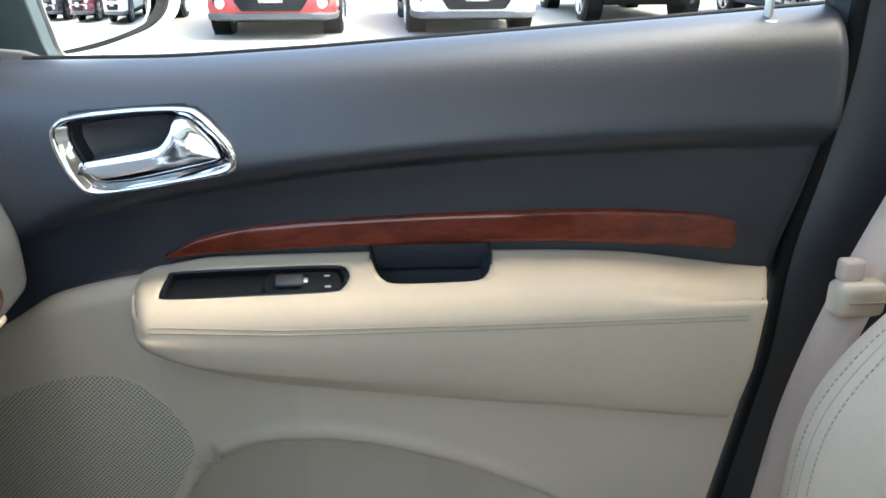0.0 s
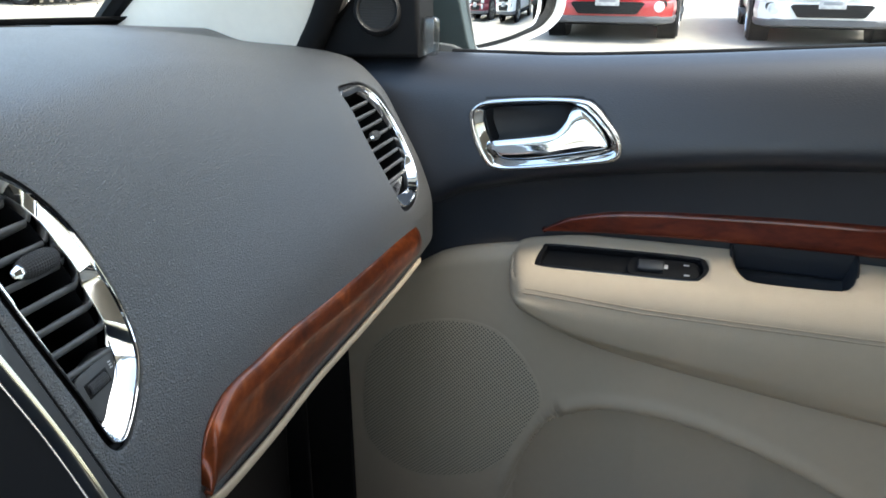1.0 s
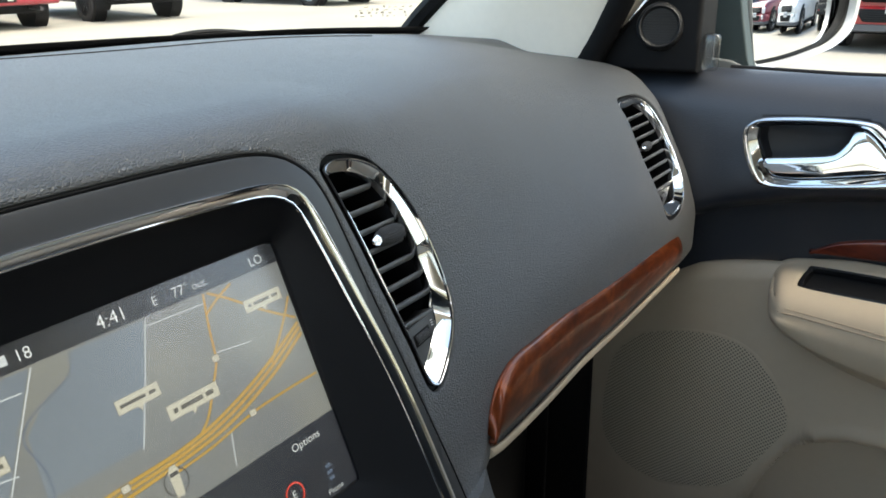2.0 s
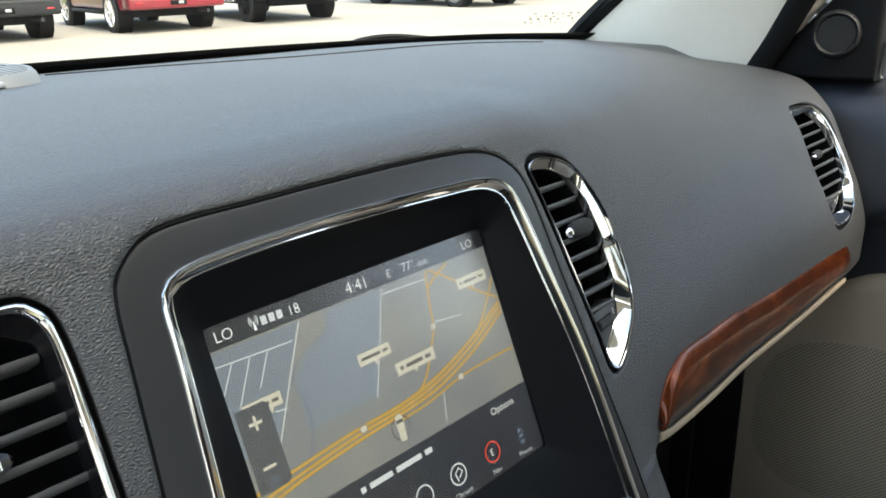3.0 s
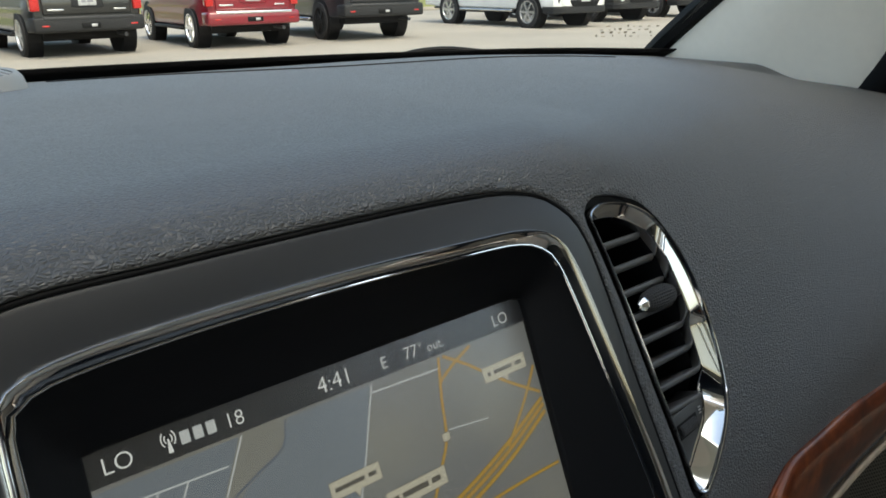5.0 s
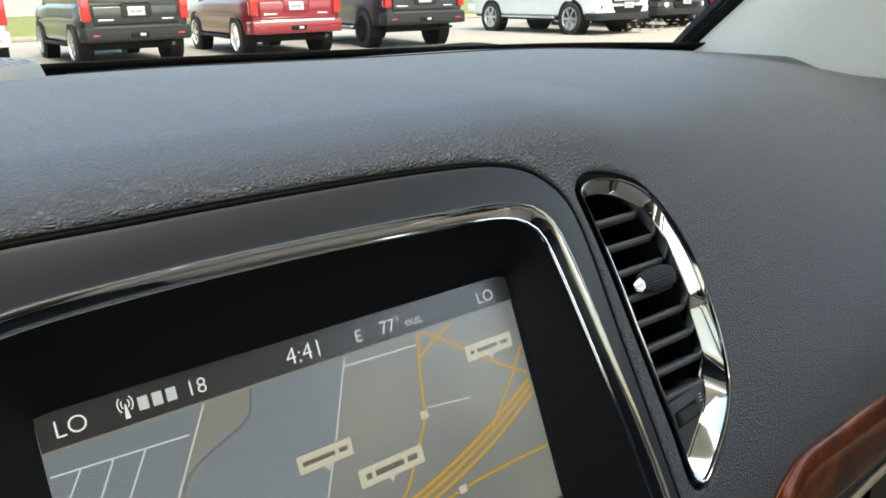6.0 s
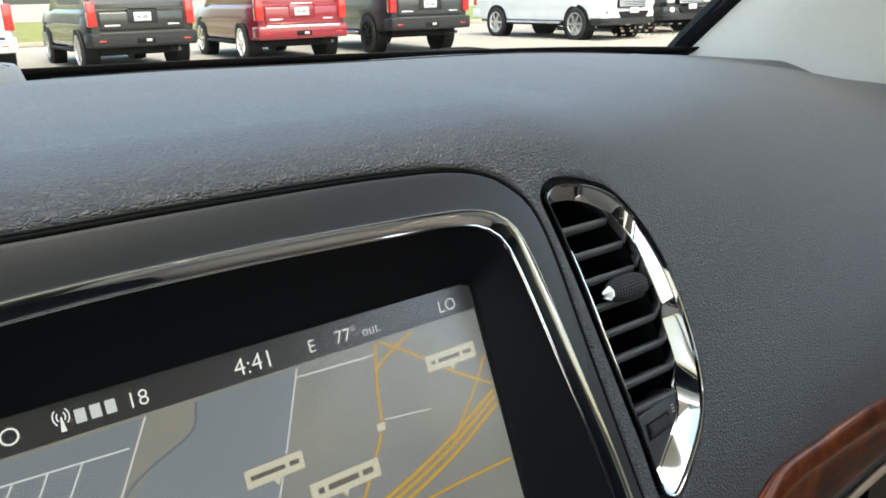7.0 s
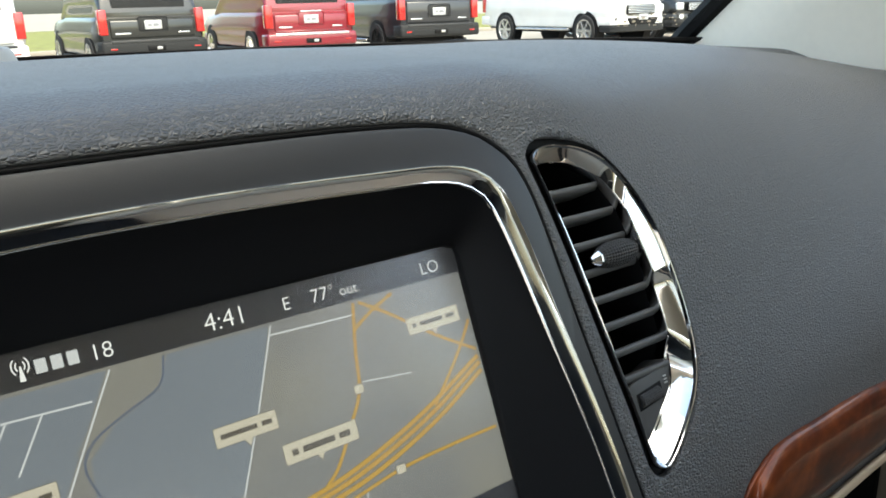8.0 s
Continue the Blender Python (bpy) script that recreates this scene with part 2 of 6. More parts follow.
def inside_many(a, poly):
    x, y = a[:, 0], a[:, 1]
    hit = np.zeros(len(a), bool)
    for (x0, y0), (x1, y1) in zip(poly, np.roll(poly, -1, axis=0)):
        if y0 != y1:
            hit ^= ((y0 > y) != (y1 > y)) & (x < (x1 - x0) * (y - y0) / (y1 - y0) + x0)
    return hit


def grown(outline, d, n=120):
    """A closed outline resampled and pushed outwards by d."""
    o = spline(outline, n, True)
    t = np.roll(o, -1, 0) - np.roll(o, 1, 0)
    t /= np.linalg.norm(t, axis=1)[:, None] + 1e-9
    nr = np.stack([t[:, 1], -t[:, 0]], 1)
    area = np.sum(o[:, 0] * np.roll(o[:, 1], -1) - np.roll(o[:, 0], -1) * o[:, 1])
    return o + nr * (d if area > 0 else -d)


def sheet(name, P, material, parent=None, label="", keep=None, thick=0.004, flip=False, cuts=()):
    """A skin through the nu x nv x 3 array P; keep(point) decides which faces stay.
    cuts: (origin, e1, e2, outline, reach): an opening whose rim follows the outline in that plane."""
    nu, nv, _ = P.shape
    V, F = P.reshape(-1, 3).copy(), grid_faces(nu, nv)
    for org, e1, e2, outline, reach in cuts:
        org, e1, e2 = (np.asarray(q, float) for q in (org, e1, e2))
        A = np.stack([(V - org) @ e1, (V - org) @ e2], 1)
        near = np.abs((V - org) @ np.cross(e1, e2)) < reach
        FA = np.array(F)
        gone = inside_many(A[FA].mean(1), outline) & near[FA].all(1)
        rim = np.intersect1d(np.unique(FA[gone]), np.unique(FA[~gone]))
        seg = np.roll(outline, -1, 0) - outline
        for i in rim:
            t = np.clip(((A[i] - outline) * seg).sum(1) / ((seg ** 2).sum(1) + 1e-12), 0, 1)
            q = outline + seg * t[:, None]
            k = np.argmin(((q - A[i]) ** 2).sum(1))
            dlt = q[k] - A[i]
            # slide along the skin, so that the rim stays on it
            a, b = divmod(int(i), nv)
            tu = P[min(a + 1, nu - 1), b] - P[max(a - 1, 0), b]
            tv = P[a, min(b + 1, nv - 1)] - P[a, max(b - 1, 0)]
            m = np.array([[tu @ e1, tv @ e1], [tu @ e2, tv @ e2]])
            move = e1 * dlt[0] + e2 * dlt[1]
            if abs(np.linalg.det(m)) > 0.15 * np.linalg.norm(tu) * np.linalg.norm(tv):
                c = np.linalg.solve(m, dlt)
                move = tu * c[0] + tv * c[1]
            V[i] += move
        F = [f for f, g in zip(F, gone) if not g]
    if keep is not None:
        F = [f for f in F if keep(V[list(f)].mean(0))]
    if flip:
        F = [f[::-1] for f in F]
    ob = from_arrays(name, V, F, material, parent, label)
    if thick:
        so = ob.modifiers.new("thickness", "SOLIDIFY")
        so.thickness, so.offset = thick, -1
    return ob


def loops(name, rings, material, parent=None, label="", closed=True, cap0=False, cap1=False, sharp=40):
    """Quads between successive loops of points (k x n x 3)."""
    R = np.asarray(rings, float)
    k, n, _ = R.shape
    bm = bmesh.new()
    vs = [[bm.verts.new(p) for p in ring] for ring in R]
    for i in range(k - 1):
        for j in range(n if closed else n - 1):
            q = (j + 1) % n
            bm.faces.new((vs[i][j], vs[i][q], vs[i + 1][q], vs[i + 1][j]))
    if cap0:
        bm.faces.new(vs[0][::-1])
    if cap1:
        bm.faces.new(vs[-1])
    return part(name, bm, material, parent, label, True, sharp)


def frame_ring(name, outer, inner, place, profile, material, parent=None, label="", n=96, sharp=40, by_angle=False):
    """A closed trim ring between two outlines: profile rows are (share from outer to inner, height)."""
    a, b = spline(outer, n, True), spline(inner, n, True)
    j = np.argmin(np.linalg.norm(b - a[0], axis=1))
    b = np.roll(b, -j, axis=0)
    if by_angle:
        # pair the points of both outlines by their direction from the middle
        d = spline(inner, n * 8, True)
        m = d.mean(0)
        g = lambda q: np.arctan2((q - m)[:, 1], (q - m)[:, 0] * 2)
        b = np.stack([np.interp(g(a), g(d), d[:, k], period=2 * math.pi) for k in (0, 1)], 1)
    return loops(name, [[place(*(p + (q - p) * s), w) for p, q in zip(a, b)] for s, w in profile], material, parent, label, sharp=sharp)


def plate(name, outline, place, w0, w1, r, material, parent=None, label="", n=64, smooth_outline=True):
    """A solid plate with rounded front edges: outline drawn up from w0 to w1."""
    o = spline(outline, n, True) if smooth_outline else np.asarray(outline, float)
    c = o.mean(0)
    size = np.linalg.norm(o - c, axis=1).mean()
    rows = [(0, w0), (0, w1 - r)] + [(r * (1 - math.cos(a)), w1 - r + r * math.sin(a)) for a in (0.4, 0.8, 1.2, 1.57)]
    nxt, prv = np.roll(o, -1, 0), np.roll(o, 1, 0)
    tn = nxt - prv
    tn /= np.linalg.norm(tn, axis=1)[:, None] + 1e-9
    nr = np.stack([-tn[:, 1], tn[:, 0]], 1)
    area = np.sum(o[:, 0] * nxt[:, 1] - nxt[:, 0] * o[:, 1])
    if area < 0:
        nr = -nr
    return loops(name, [[place(*(p + q * inn), w) for p, q in zip(o, nr)] for inn, w in rows], material, parent, label, cap0=True, cap1=True)


def tube(name, pts, r, material, parent=None, label="", n=10, closed=False, flat=1.0, up=(0, 0, 1)):
    """A rod along points; flat squashes it along up."""
    p = np.asarray(pts, float)
    k = len(p)
    tn = np.roll(p, -1, 0) - np.roll(p, 1, 0)
    if not closed:
        tn[0], tn[-1] = p[1] - p[0], p[-1] - p[-2]
    tn /= np.linalg.norm(tn, axis=1)[:, None]
    u0 = np.asarray(up, float)
    rings = []
    for q, t in zip(p, tn):
        a = np.cross(t, u0)
        a /= np.linalg.norm(a) + 1e-9
        b = np.cross(a, t)
        rr = r if np.isscalar(r) else r[len(rings)]
        rings.append([q + rr * (math.cos(h) * a + flat * math.sin(h) * b) for h in np.linspace(0, 2 * math.pi, n, endpoint=False)])
    if closed:
        rings.append(rings[0])
    return loops(name, rings, material, parent, label, cap0=not closed, cap1=not closed)


def stitches(name, pts, length, gap, r, material, parent=None, label=""):
    """A row of short raised stitches along points, as one part."""
    p = np.asarray(pts, float)
    s = np.r_[0, np.cumsum(np.linalg.norm(np.diff(p, axis=0), axis=1))]
    at = lambda d: Vector([np.interp(d, s, p[:, j]) for j in range(3)])
    bm = bmesh.new()
    d = 0.0
    while d + length < s[-1]:
        a, b = at(d), at(d + length)
        m = Matrix.Translation((a + b) / 2) @ (b - a).to_track_quat("Z", "Y").to_matrix().to_4x4()
        bmesh.ops.create_cube(bm, size=1, matrix=m @ Matrix.Diagonal((2 * r, 2 * r, (b - a).length, 1)))
        d += length + gap
    return part(name, bm, material, parent, label)


def rbox(name, lo, hi, r, material, parent=None, label="", m=None, seg=2):
    bm = bmesh.new()
    bmesh.ops.create_cube(bm, size=1)
    lo, hi = Vector(lo), Vector(hi)
    for v in bm.verts:
        v.co = Vector([(a + b) / 2 + c * (b - a) for a, b, c in zip(lo, hi, v.co)])
    if r:
        bmesh.ops.bevel(bm, geom=bm.edges[:], offset=r, segments=seg, affect="EDGES", profile=0.5)
    if m is not None:
        bm.transform(m)
    return part(name, bm, material, parent, label, True, 50)


def lathe(name, profile, at, axis, material, parent=None, label="", n=32):
    """A turned body: profile rows are (radius, height along axis)."""
    z = Vector(axis).normalized()
    x = z.orthogonal().normalized()
    y = z.cross(x)
    at = Vector(at)
    rings = [[at + z * h + (x * math.cos(t) + y * math.sin(t)) * max(r, 1e-5) for t in np.linspace(0, 2 * math.pi, n, endpoint=False)] for r, h in profile]
    return loops(name, rings, material, parent, label, cap0=True, cap1=True)

# ---- the car: shell ----
CX = 0.012  # middle of the car


def ground():
    n = 60
    s = np.sinh(np.linspace(-7, 7, n)) / math.sinh(7) * 900
    P = np.array([[(x, y, 0.0) for y in s] for x in s])
    ob = sheet("ground", P, CONCRETE, thick=0)
    tagged(ob, "sunlit cream concrete car park with faint stains", "ground", kind="structure")


ground()


def shell():
    f = rbox("car_floor", (-0.74, -2.3, 0.36), (0.78, 0.95, 0.40), 0.01, BLACK)
    tagged(f, "dark carpeted car floor", "floor", kind="structure")
    # unseen tunnel carrying on the centre stack between the seats, added to block low light
    f = rbox("floor_tunnel", (CX - 0.14, -0.75, 0.40), (CX + 0.125, 0.16, 0.71), 0.03, BLACK, seg=3)
    tagged(f, "unseen dark tunnel between the front seats, added to block low light", "floor", kind="structure")
    # headliner: a shallow arched sheet
    P = np.array([[(CX + 0.66 * a, y, 1.66 - 0.05 * a * a - 0.05 * max(0, y + 0.2) - 0.03 * ((y + 1) / 1.3) ** 2) for y in np.linspace(0.10, -2.3, 20)] for a in np.linspace(-1, 1, 16)])
    tagged(sheet("ceiling", P, CREAM, thick=0.02), "pale cloth headliner", "headliner", kind="structure")
    # firewall under the windscreen, rear wall, driver's side
    w = rbox("wall_front", (-0.74, 0.95, 0.36), (0.78, 0.99, 1.12), 0.005, BLACK)
    tagged(w, "dark bulkhead behind the dashboard", "wall", kind="structure")
    w = rbox("wall_rear", (-0.74, -2.34, 0.36), (0.78, -2.30, 1.15), 0.01, BEIGE_D)
    tagged(w, "beige rear bulkhead trim", "wall", kind="structure")
    # driver's side: rear door trim, then the open doorway with its sill and kick panel
    # out of view; sill height is set to keep light off the footwell
    for name, y0, y1, z1, lab in (("wall_driver_side", -2.3, -0.45, 1.14, "dark rear door trim on the driver's side"), ("wall_driver_sill", -0.45, 0.48, 0.75, "unseen dark sill of the open driver's doorway, raised to cut low light"), ("wall_driver_kick", 0.48, 0.95, 1.14, "dark kick panel beside the driver's footwell")):
        w = rbox(name, (-0.80, y0, 0.36), (-0.75, y1, z1), 0.01, DOORV)
        tagged(w, lab, "wall", kind="structure")
    w = rbox("wall_rear_side", (0.80, -2.3, 0.36), (0.84, -0.68, 1.16), 0.01, DOORV)
    tagged(w, "dark rear door trim", "wall", kind="structure")
    for name, x, y0, y1 in (("pillar_rear", -0.74, -1.5, -1.35), ("pillar_rear", 0.76, -1.5, -1.35), ("pillar_back", -0.70, -2.34, -2.18), ("pillar_back", 0.72, -2.34, -2.18), ("pillar_middle", -0.76, -0.66, -0.45)):
        p = rbox(name, (x - 0.03, y0, 1.10), (x + 0.03, y1, 1.64), 0.015, CREAM)
        tagged(p, "pale trimmed roof pillar", "pillar", kind="structure")


shell()


def other_glass():
    for name, x, y0, y1, m, lab in (("window_4", -0.775, -0.62, -2.25, TINT, "dark tinted rear side glass"), ("window_5", 0.80, -0.70, -2.25, TINT, "dark tinted rear side glass")):
        sx = 1 if x > 0 else -1
        P = np.array([[(x - sx * 0.14 * s * s, y, 1.12 + 0.47 * s) for s in np.linspace(0, 1, 8)] for y in np.linspace(y0, y1, 8)])
        g = sheet(name, P, m, thick=0)
        tagged(g, lab, "window", kind="structure")
    P = np.array([[(x, -2.33 + 0.12 * s, 1.14 + 0.44 * s) for s in np.linspace(0, 1, 6)] for x in np.linspace(-0.70, 0.73, 8)])
    tagged(sheet("window_6", P, TINT, thick=0), "dark tinted tailgate glass", "window", kind="structure")


other_glass()

# ---- dashboard skin ----
# cross sections (y, z) from the lower lip to the windscreen, at several x
TH = radians(22.5)
SO, SV, SN = np.array([CX, 0.345, 1.18]), np.array([0, math.sin(TH), math.cos(TH)]), np.array([0, -math.cos(TH), math.sin(TH)])


def S(u, v, w=0.0):
    """A place on the leaning centre stack: across, up along its face, out towards the cabin."""
    return SO + np.array([u, 0, 0]) + v * SV + w * SN


RTH = radians(30)
RO, RV, RN = np.array([0.645, 0.36, 1.075]), np.array([0, math.sin(RTH), math.cos(RTH)]), np.array([0, -math.cos(RTH), math.sin(RTH)])


def Rv(u, v, w=0.0):
    """A place on the face of the outer vent."""
    return RO + np.array([u, 0, 0]) + v * RV + w * RN


SECT = {
    0.012: [(0.30, 0.90), (0.246, 0.935), (0.252, 0.955), (0.268, 0.99), (0.287, 1.04), (0.312, 1.10), (0.346, 1.180), (0.3505, 1.1912), (0.3600, 1.1987), (0.386, 1.2032), (0.58, 1.2022), (0.80, 1.190), (0.99, 1.174)],
    0.13: [(0.32, 0.91), (0.258, 0.938), (0.260, 0.955), (0.273, 0.99), (0.289, 1.04), (0.313, 1.10), (0.346, 1.178), (0.3520, 1.1910), (0.3625, 1.1985), (0.386, 1.2022), (0.58, 1.2014), (0.80, 1.1895), (0.975, 1.174)],
    0.205: [(0.36, 0.970), (0.288, 0.978), (0.285, 0.988), (0.287, 1.000), (0.294, 1.04), (0.317, 1.10), (0.350, 1.166), (0.3645, 1.1850), (0.395, 1.1960), (0.452, 1.1990), (0.58, 1.1990), (0.79, 1.1885), (0.96, 1.174)],
    0.30: [(0.38, 0.958), (0.303, 0.966), (0.298, 0.978), (0.299, 0.99), (0.305, 1.04), (0.330, 1.10), (0.366, 1.161), (0.395, 1.1855), (0.448, 1.1968), (0.515, 1.1985), (0.60, 1.1965), (0.78, 1.187), (0.94, 1.174)],
    0.42: [(0.39, 0.948), (0.314, 0.957), (0.309, 0.966), (0.310, 0.988), (0.316, 1.035), (0.342, 1.095), (0.382, 1.150), (0.425, 1.177), (0.51, 1.1915), (0.57, 1.1930), (0.63, 1.1925), (0.78, 1.186), (0.905, 1.175)],
    0.63: [(0.40, 0.938), (0.325, 0.945), (0.321, 0.953), (0.321, 0.985), (0.329, 1.02), (0.358, 1.073), (0.388, 1.124), (0.430, 1.150), (0.51, 1.169), (0.565, 1.1740), (0.62, 1.177), (0.73, 1.177), (0.83, 1.172)],
    0.72: [(0.40, 0.93), (0.330, 0.944), (0.326, 0.952), (0.326, 0.985), (0.335, 1.02), (0.360, 1.072), (0.386, 1.118), (0.425, 1.145), (0.495, 1.1535), (0.522, 1.1550), (0.55, 1.157), (0.60, 1.170), (0.735, 1.170)],
    0.765: [(0.40, 0.93), (0.345, 0.944), (0.342, 0.952), (0.343, 0.985), (0.352, 1.02), (0.376, 1.068), (0.402, 1.110), (0.436, 1.138), (0.50, 1.149), (0.525, 1.1508), (0.55, 1.153), (0.60, 1.165), (0.70, 1.164)],
}
LEFT = [(0.30, 0.90), (0.256, 0.935), (0.258, 0.955), (0.270, 0.99), (0.288, 1.04), (0.313, 1.10), (0.346, 1.180), (0.3505, 1.1912), (0.3610, 1.1987), (0.390, 1.2030), (0.58, 1.2022), (0.79, 1.189), (0.965, 1.174)]
LEFT2 = [(0.30, 0.90), (0.262, 0.935), (0.262, 0.955), (0.272, 0.99), (0.289, 1.04), (0.314, 1.10), (0.347, 1.178), (0.357, 1.1890), (0.380, 1.1980), (0.43, 1.2010), (0.58, 1.2005), (0.78, 1.187), (0.94, 1.174)]
xs = sorted(SECT)
XS = np.array([-0.77, -0.62, -0.42, -0.30, -0.181, -0.106] + xs)
CT = np.array([SECT[0.72], SECT[0.63], SECT[0.42], LEFT2, LEFT, LEFT] + [SECT[x] for x in xs])

VENT_MID_OUT = [(0.1217, -0.0084), (0.1266, -0.0052), (0.1349, -0.0050), (0.1482, -0.0082), (0.1607, -0.0158), (0.1713, -0.0296), (0.1791, -0.0472), (0.1828, -0.0673), (0.1839, -0.0871), (0.1814, -0.1057), (0.1751, -0.1186), (0.1627, -0.1311), (0.1510, -0.1394), (0.1459, -0.1391), (0.1426, -0.1338), (0.1401, -0.1132), (0.1366, -0.0917), (0.1331, -0.0704), (0.1297, -0.0494), (0.1260, -0.0293), (0.1229, -0.0154)]
VENT_MID_IN = [(0.1252, -0.0128), (0.1300, -0.0112), (0.1420, -0.0128), (0.1530, -0.0180), (0.1602, -0.0235), (0.1645, -0.0330), (0.1683, -0.0480), (0.1715, -0.0630), (0.1733, -0.0780), (0.1741, -0.0905), (0.1736, -0.1000), (0.1718, -0.1090), (0.1670, -0.1160), (0.1585, -0.1230), (0.1515, -0.1288), (0.1478, -0.1290), (0.1426, -0.1110), (0.1391, -0.0900), (0.1356, -0.0690), (0.1321, -0.0480), (0.1284, -0.0290), (0.1257, -0.0175)]
VENT_OUT_OUT = [(-0.014, 0.056), (0.010, 0.059), (0.042, 0.055), (0.062, 0.036), (0.069, 0.0), (0.060, -0.042), (0.040, -0.064), (0.012, -0.073), (-0.014, -0.071), (-0.020, -0.055), (-0.018, -0.025), (-0.016, 0.004), (-0.015, 0.035)]
VENT_OUT_IN = [(-0.008, 0.050), (0.010, 0.051), (0.038, 0.050), (0.056, 0.032), (0.0625, -0.001), (0.054, -0.039), (0.034, -0.060), (0.004, -0.060), (-0.012, -0.061), (-0.017, -0.050), (-0.015, -0.025), (-0.013, 0.004), (-0.012, 0.033)]
VENT_LEFT_OUT = [(-0.300, -0.008), (-0.285, -0.002), (-0.22, -0.003), (-0.162, 0.0), (-0.147, -0.004), (-0.142, -0.020), (-0.141, -0.075), (-0.142, -0.125), (-0.150, -0.136), (-0.22, -0.138), (-0.29, -0.136), (-0.302, -0.12), (-0.304, -0.06)]
VENT_LEFT_IN = [(-0.296, -0.013), (-0.283, -0.0095), (-0.22, -0.0110), (-0.168, -0.0090), (-0.154, -0.0135), (-0.1478, -0.024), (-0.1462, -0.075), (-0.1472, -0.120), (-0.154, -0.130), (-0.22, -0.132), (-0.287, -0.130), (-0.297, -0.117), (-0.299, -0.06)]
BEZEL_OUT = [(-0.121, -0.012), (-0.116, 0.000), (-0.098, 0.0105), (-0.05, 0.0115), (0.0, 0.0115), (0.05, 0.0105), (0.084, 0.0075), (0.104, -0.001), (0.116, -0.020), (0.123, -0.075), (0.131, -0.138), (0.138, -0.20), (0.140, -0.255), (0.12, -0.265), (0.0, -0.268), (-0.12, -0.265), (-0.138, -0.25), (-0.133, -0.17), (-0.127, -0.085), (-0.123, -0.035)]
CHROME_OUT = [(-0.106, -0.019), (-0.102, -0.0095), (-0.088, -0.0045), (-0.05, -0.0026), (0.0, -0.0026), (0.05, -0.0042), (0.082, -0.0062), (0.098, -0.0125), (0.106, -0.028), (0.115, -0.075), (0.124, -0.128), (0.129, -0.19), (0.130, -0.245), (0.11, -0.255), (0.0, -0.257), (-0.11, -0.255), (-0.125, -0.245), (-0.118, -0.17), (-0.111, -0.095), (-0.107, -0.040)]
CHROME_IN = [(-0.1001, -0.021), (-0.0978, -0.0146), (-0.086, -0.0106), (-0.0494, -0.0087), (0.0, -0.0087), (0.0494, -0.0103), (0.079, -0.0121), (0.0929, -0.0176), (0.0994, -0.03), (0.1084, -0.076), (0.1174, -0.128), (0.1224, -0.19), (0.1234, -0.24), (0.1064, -0.249), (0.0024, -0.251), (-0.1056, -0.249), (-0.1186, -0.24), (-0.1116, -0.17), (-0.1046, -0.095), (-0.1011, -0.042)]


def profile(ctrl, n):
    """n points along a section: smooth, without overshoot between its points."""
    p = np.asarray(ctrl, float)
    s = np.r_[0, np.cumsum(np.linalg.norm(np.diff(p, axis=0), axis=1))]
    f = np.linspace(0, s[-1], n * 4)
    q = np.stack([cubic(s, p[:, 0], f), cubic(s, p[:, 1], f)], 1)
    d = np.r_[0, np.cumsum(np.linalg.norm(np.diff(q, axis=0), axis=1))]
    w = np.linspace(0, d[-1], n)
    return np.stack([np.interp(w, d, q[:, 0]), np.interp(w, d, q[:, 1])], 1)


def build_dash():
    d = thing("dashboard", (CX, 0.5, 0.93), "dark grey grained soft dashboard with chrome and burl wood trim", "dashboard")
    X = np.concatenate([np.linspace(-0.77, -0.33, 45, endpoint=False), np.linspace(-0.33, 0.21, 240, endpoint=False), np.linspace(0.21, 0.61, 60, endpoint=False), np.linspace(0.61, 0.73, 46, endpoint=False), np.linspace(0.73, 0.765, 9)])
    nx, nv = len(X), 400
    # x sections by smooth tables, then along the profile
    ctrl = np.stack([np.stack([cubic(XS, CT[:, r, c], X) for c in (0, 1)], 1) for r in range(CT.shape[1])], 1)
    P = np.zeros((nx, nv, 3))
    for i, x in enumerate(X):
        prof = profile(ctrl[i], nv)
        P[i, :, 0], P[i, :, 1:] = x, prof
        # raised brow over the display, fading out in a soft crease
        edge = 0.55 - 3.0 * max(0.0, x) ** 2 - 0.8 * max(0.0, -0.1 - x) ** 2
        k = np.clip((edge - P[i, :, 1]) / 0.075, 0, 1)
        up = np.clip((P[i, :, 2] - 1.182) / 0.012, 0, 1)
        P[i, :, 2] += 0.0006 * k * k * (3 - 2 * k) * up * up * (3 - 2 * up)
    ex = (1, 0, 0)
    cuts = [(SO, ex, SV, grown(VENT_MID_OUT, 0.0034), 0.03), (SO, ex, SV, grown(VENT_LEFT_OUT, 0.0022), 0.03), (SO, ex, SV, grown(BEZEL_OUT, 0.0010, 300), 0.04), (RO, ex, RV, grown(VENT_OUT_OUT, 0.0034), 0.03)]
    sheet("dash_pad", P, DASH, d, "dark grey grained soft vinyl pad", None, 0.004, True, cuts)
    return d, ctrl, X


DASHBOARD, DCTRL, DX = build_dash()


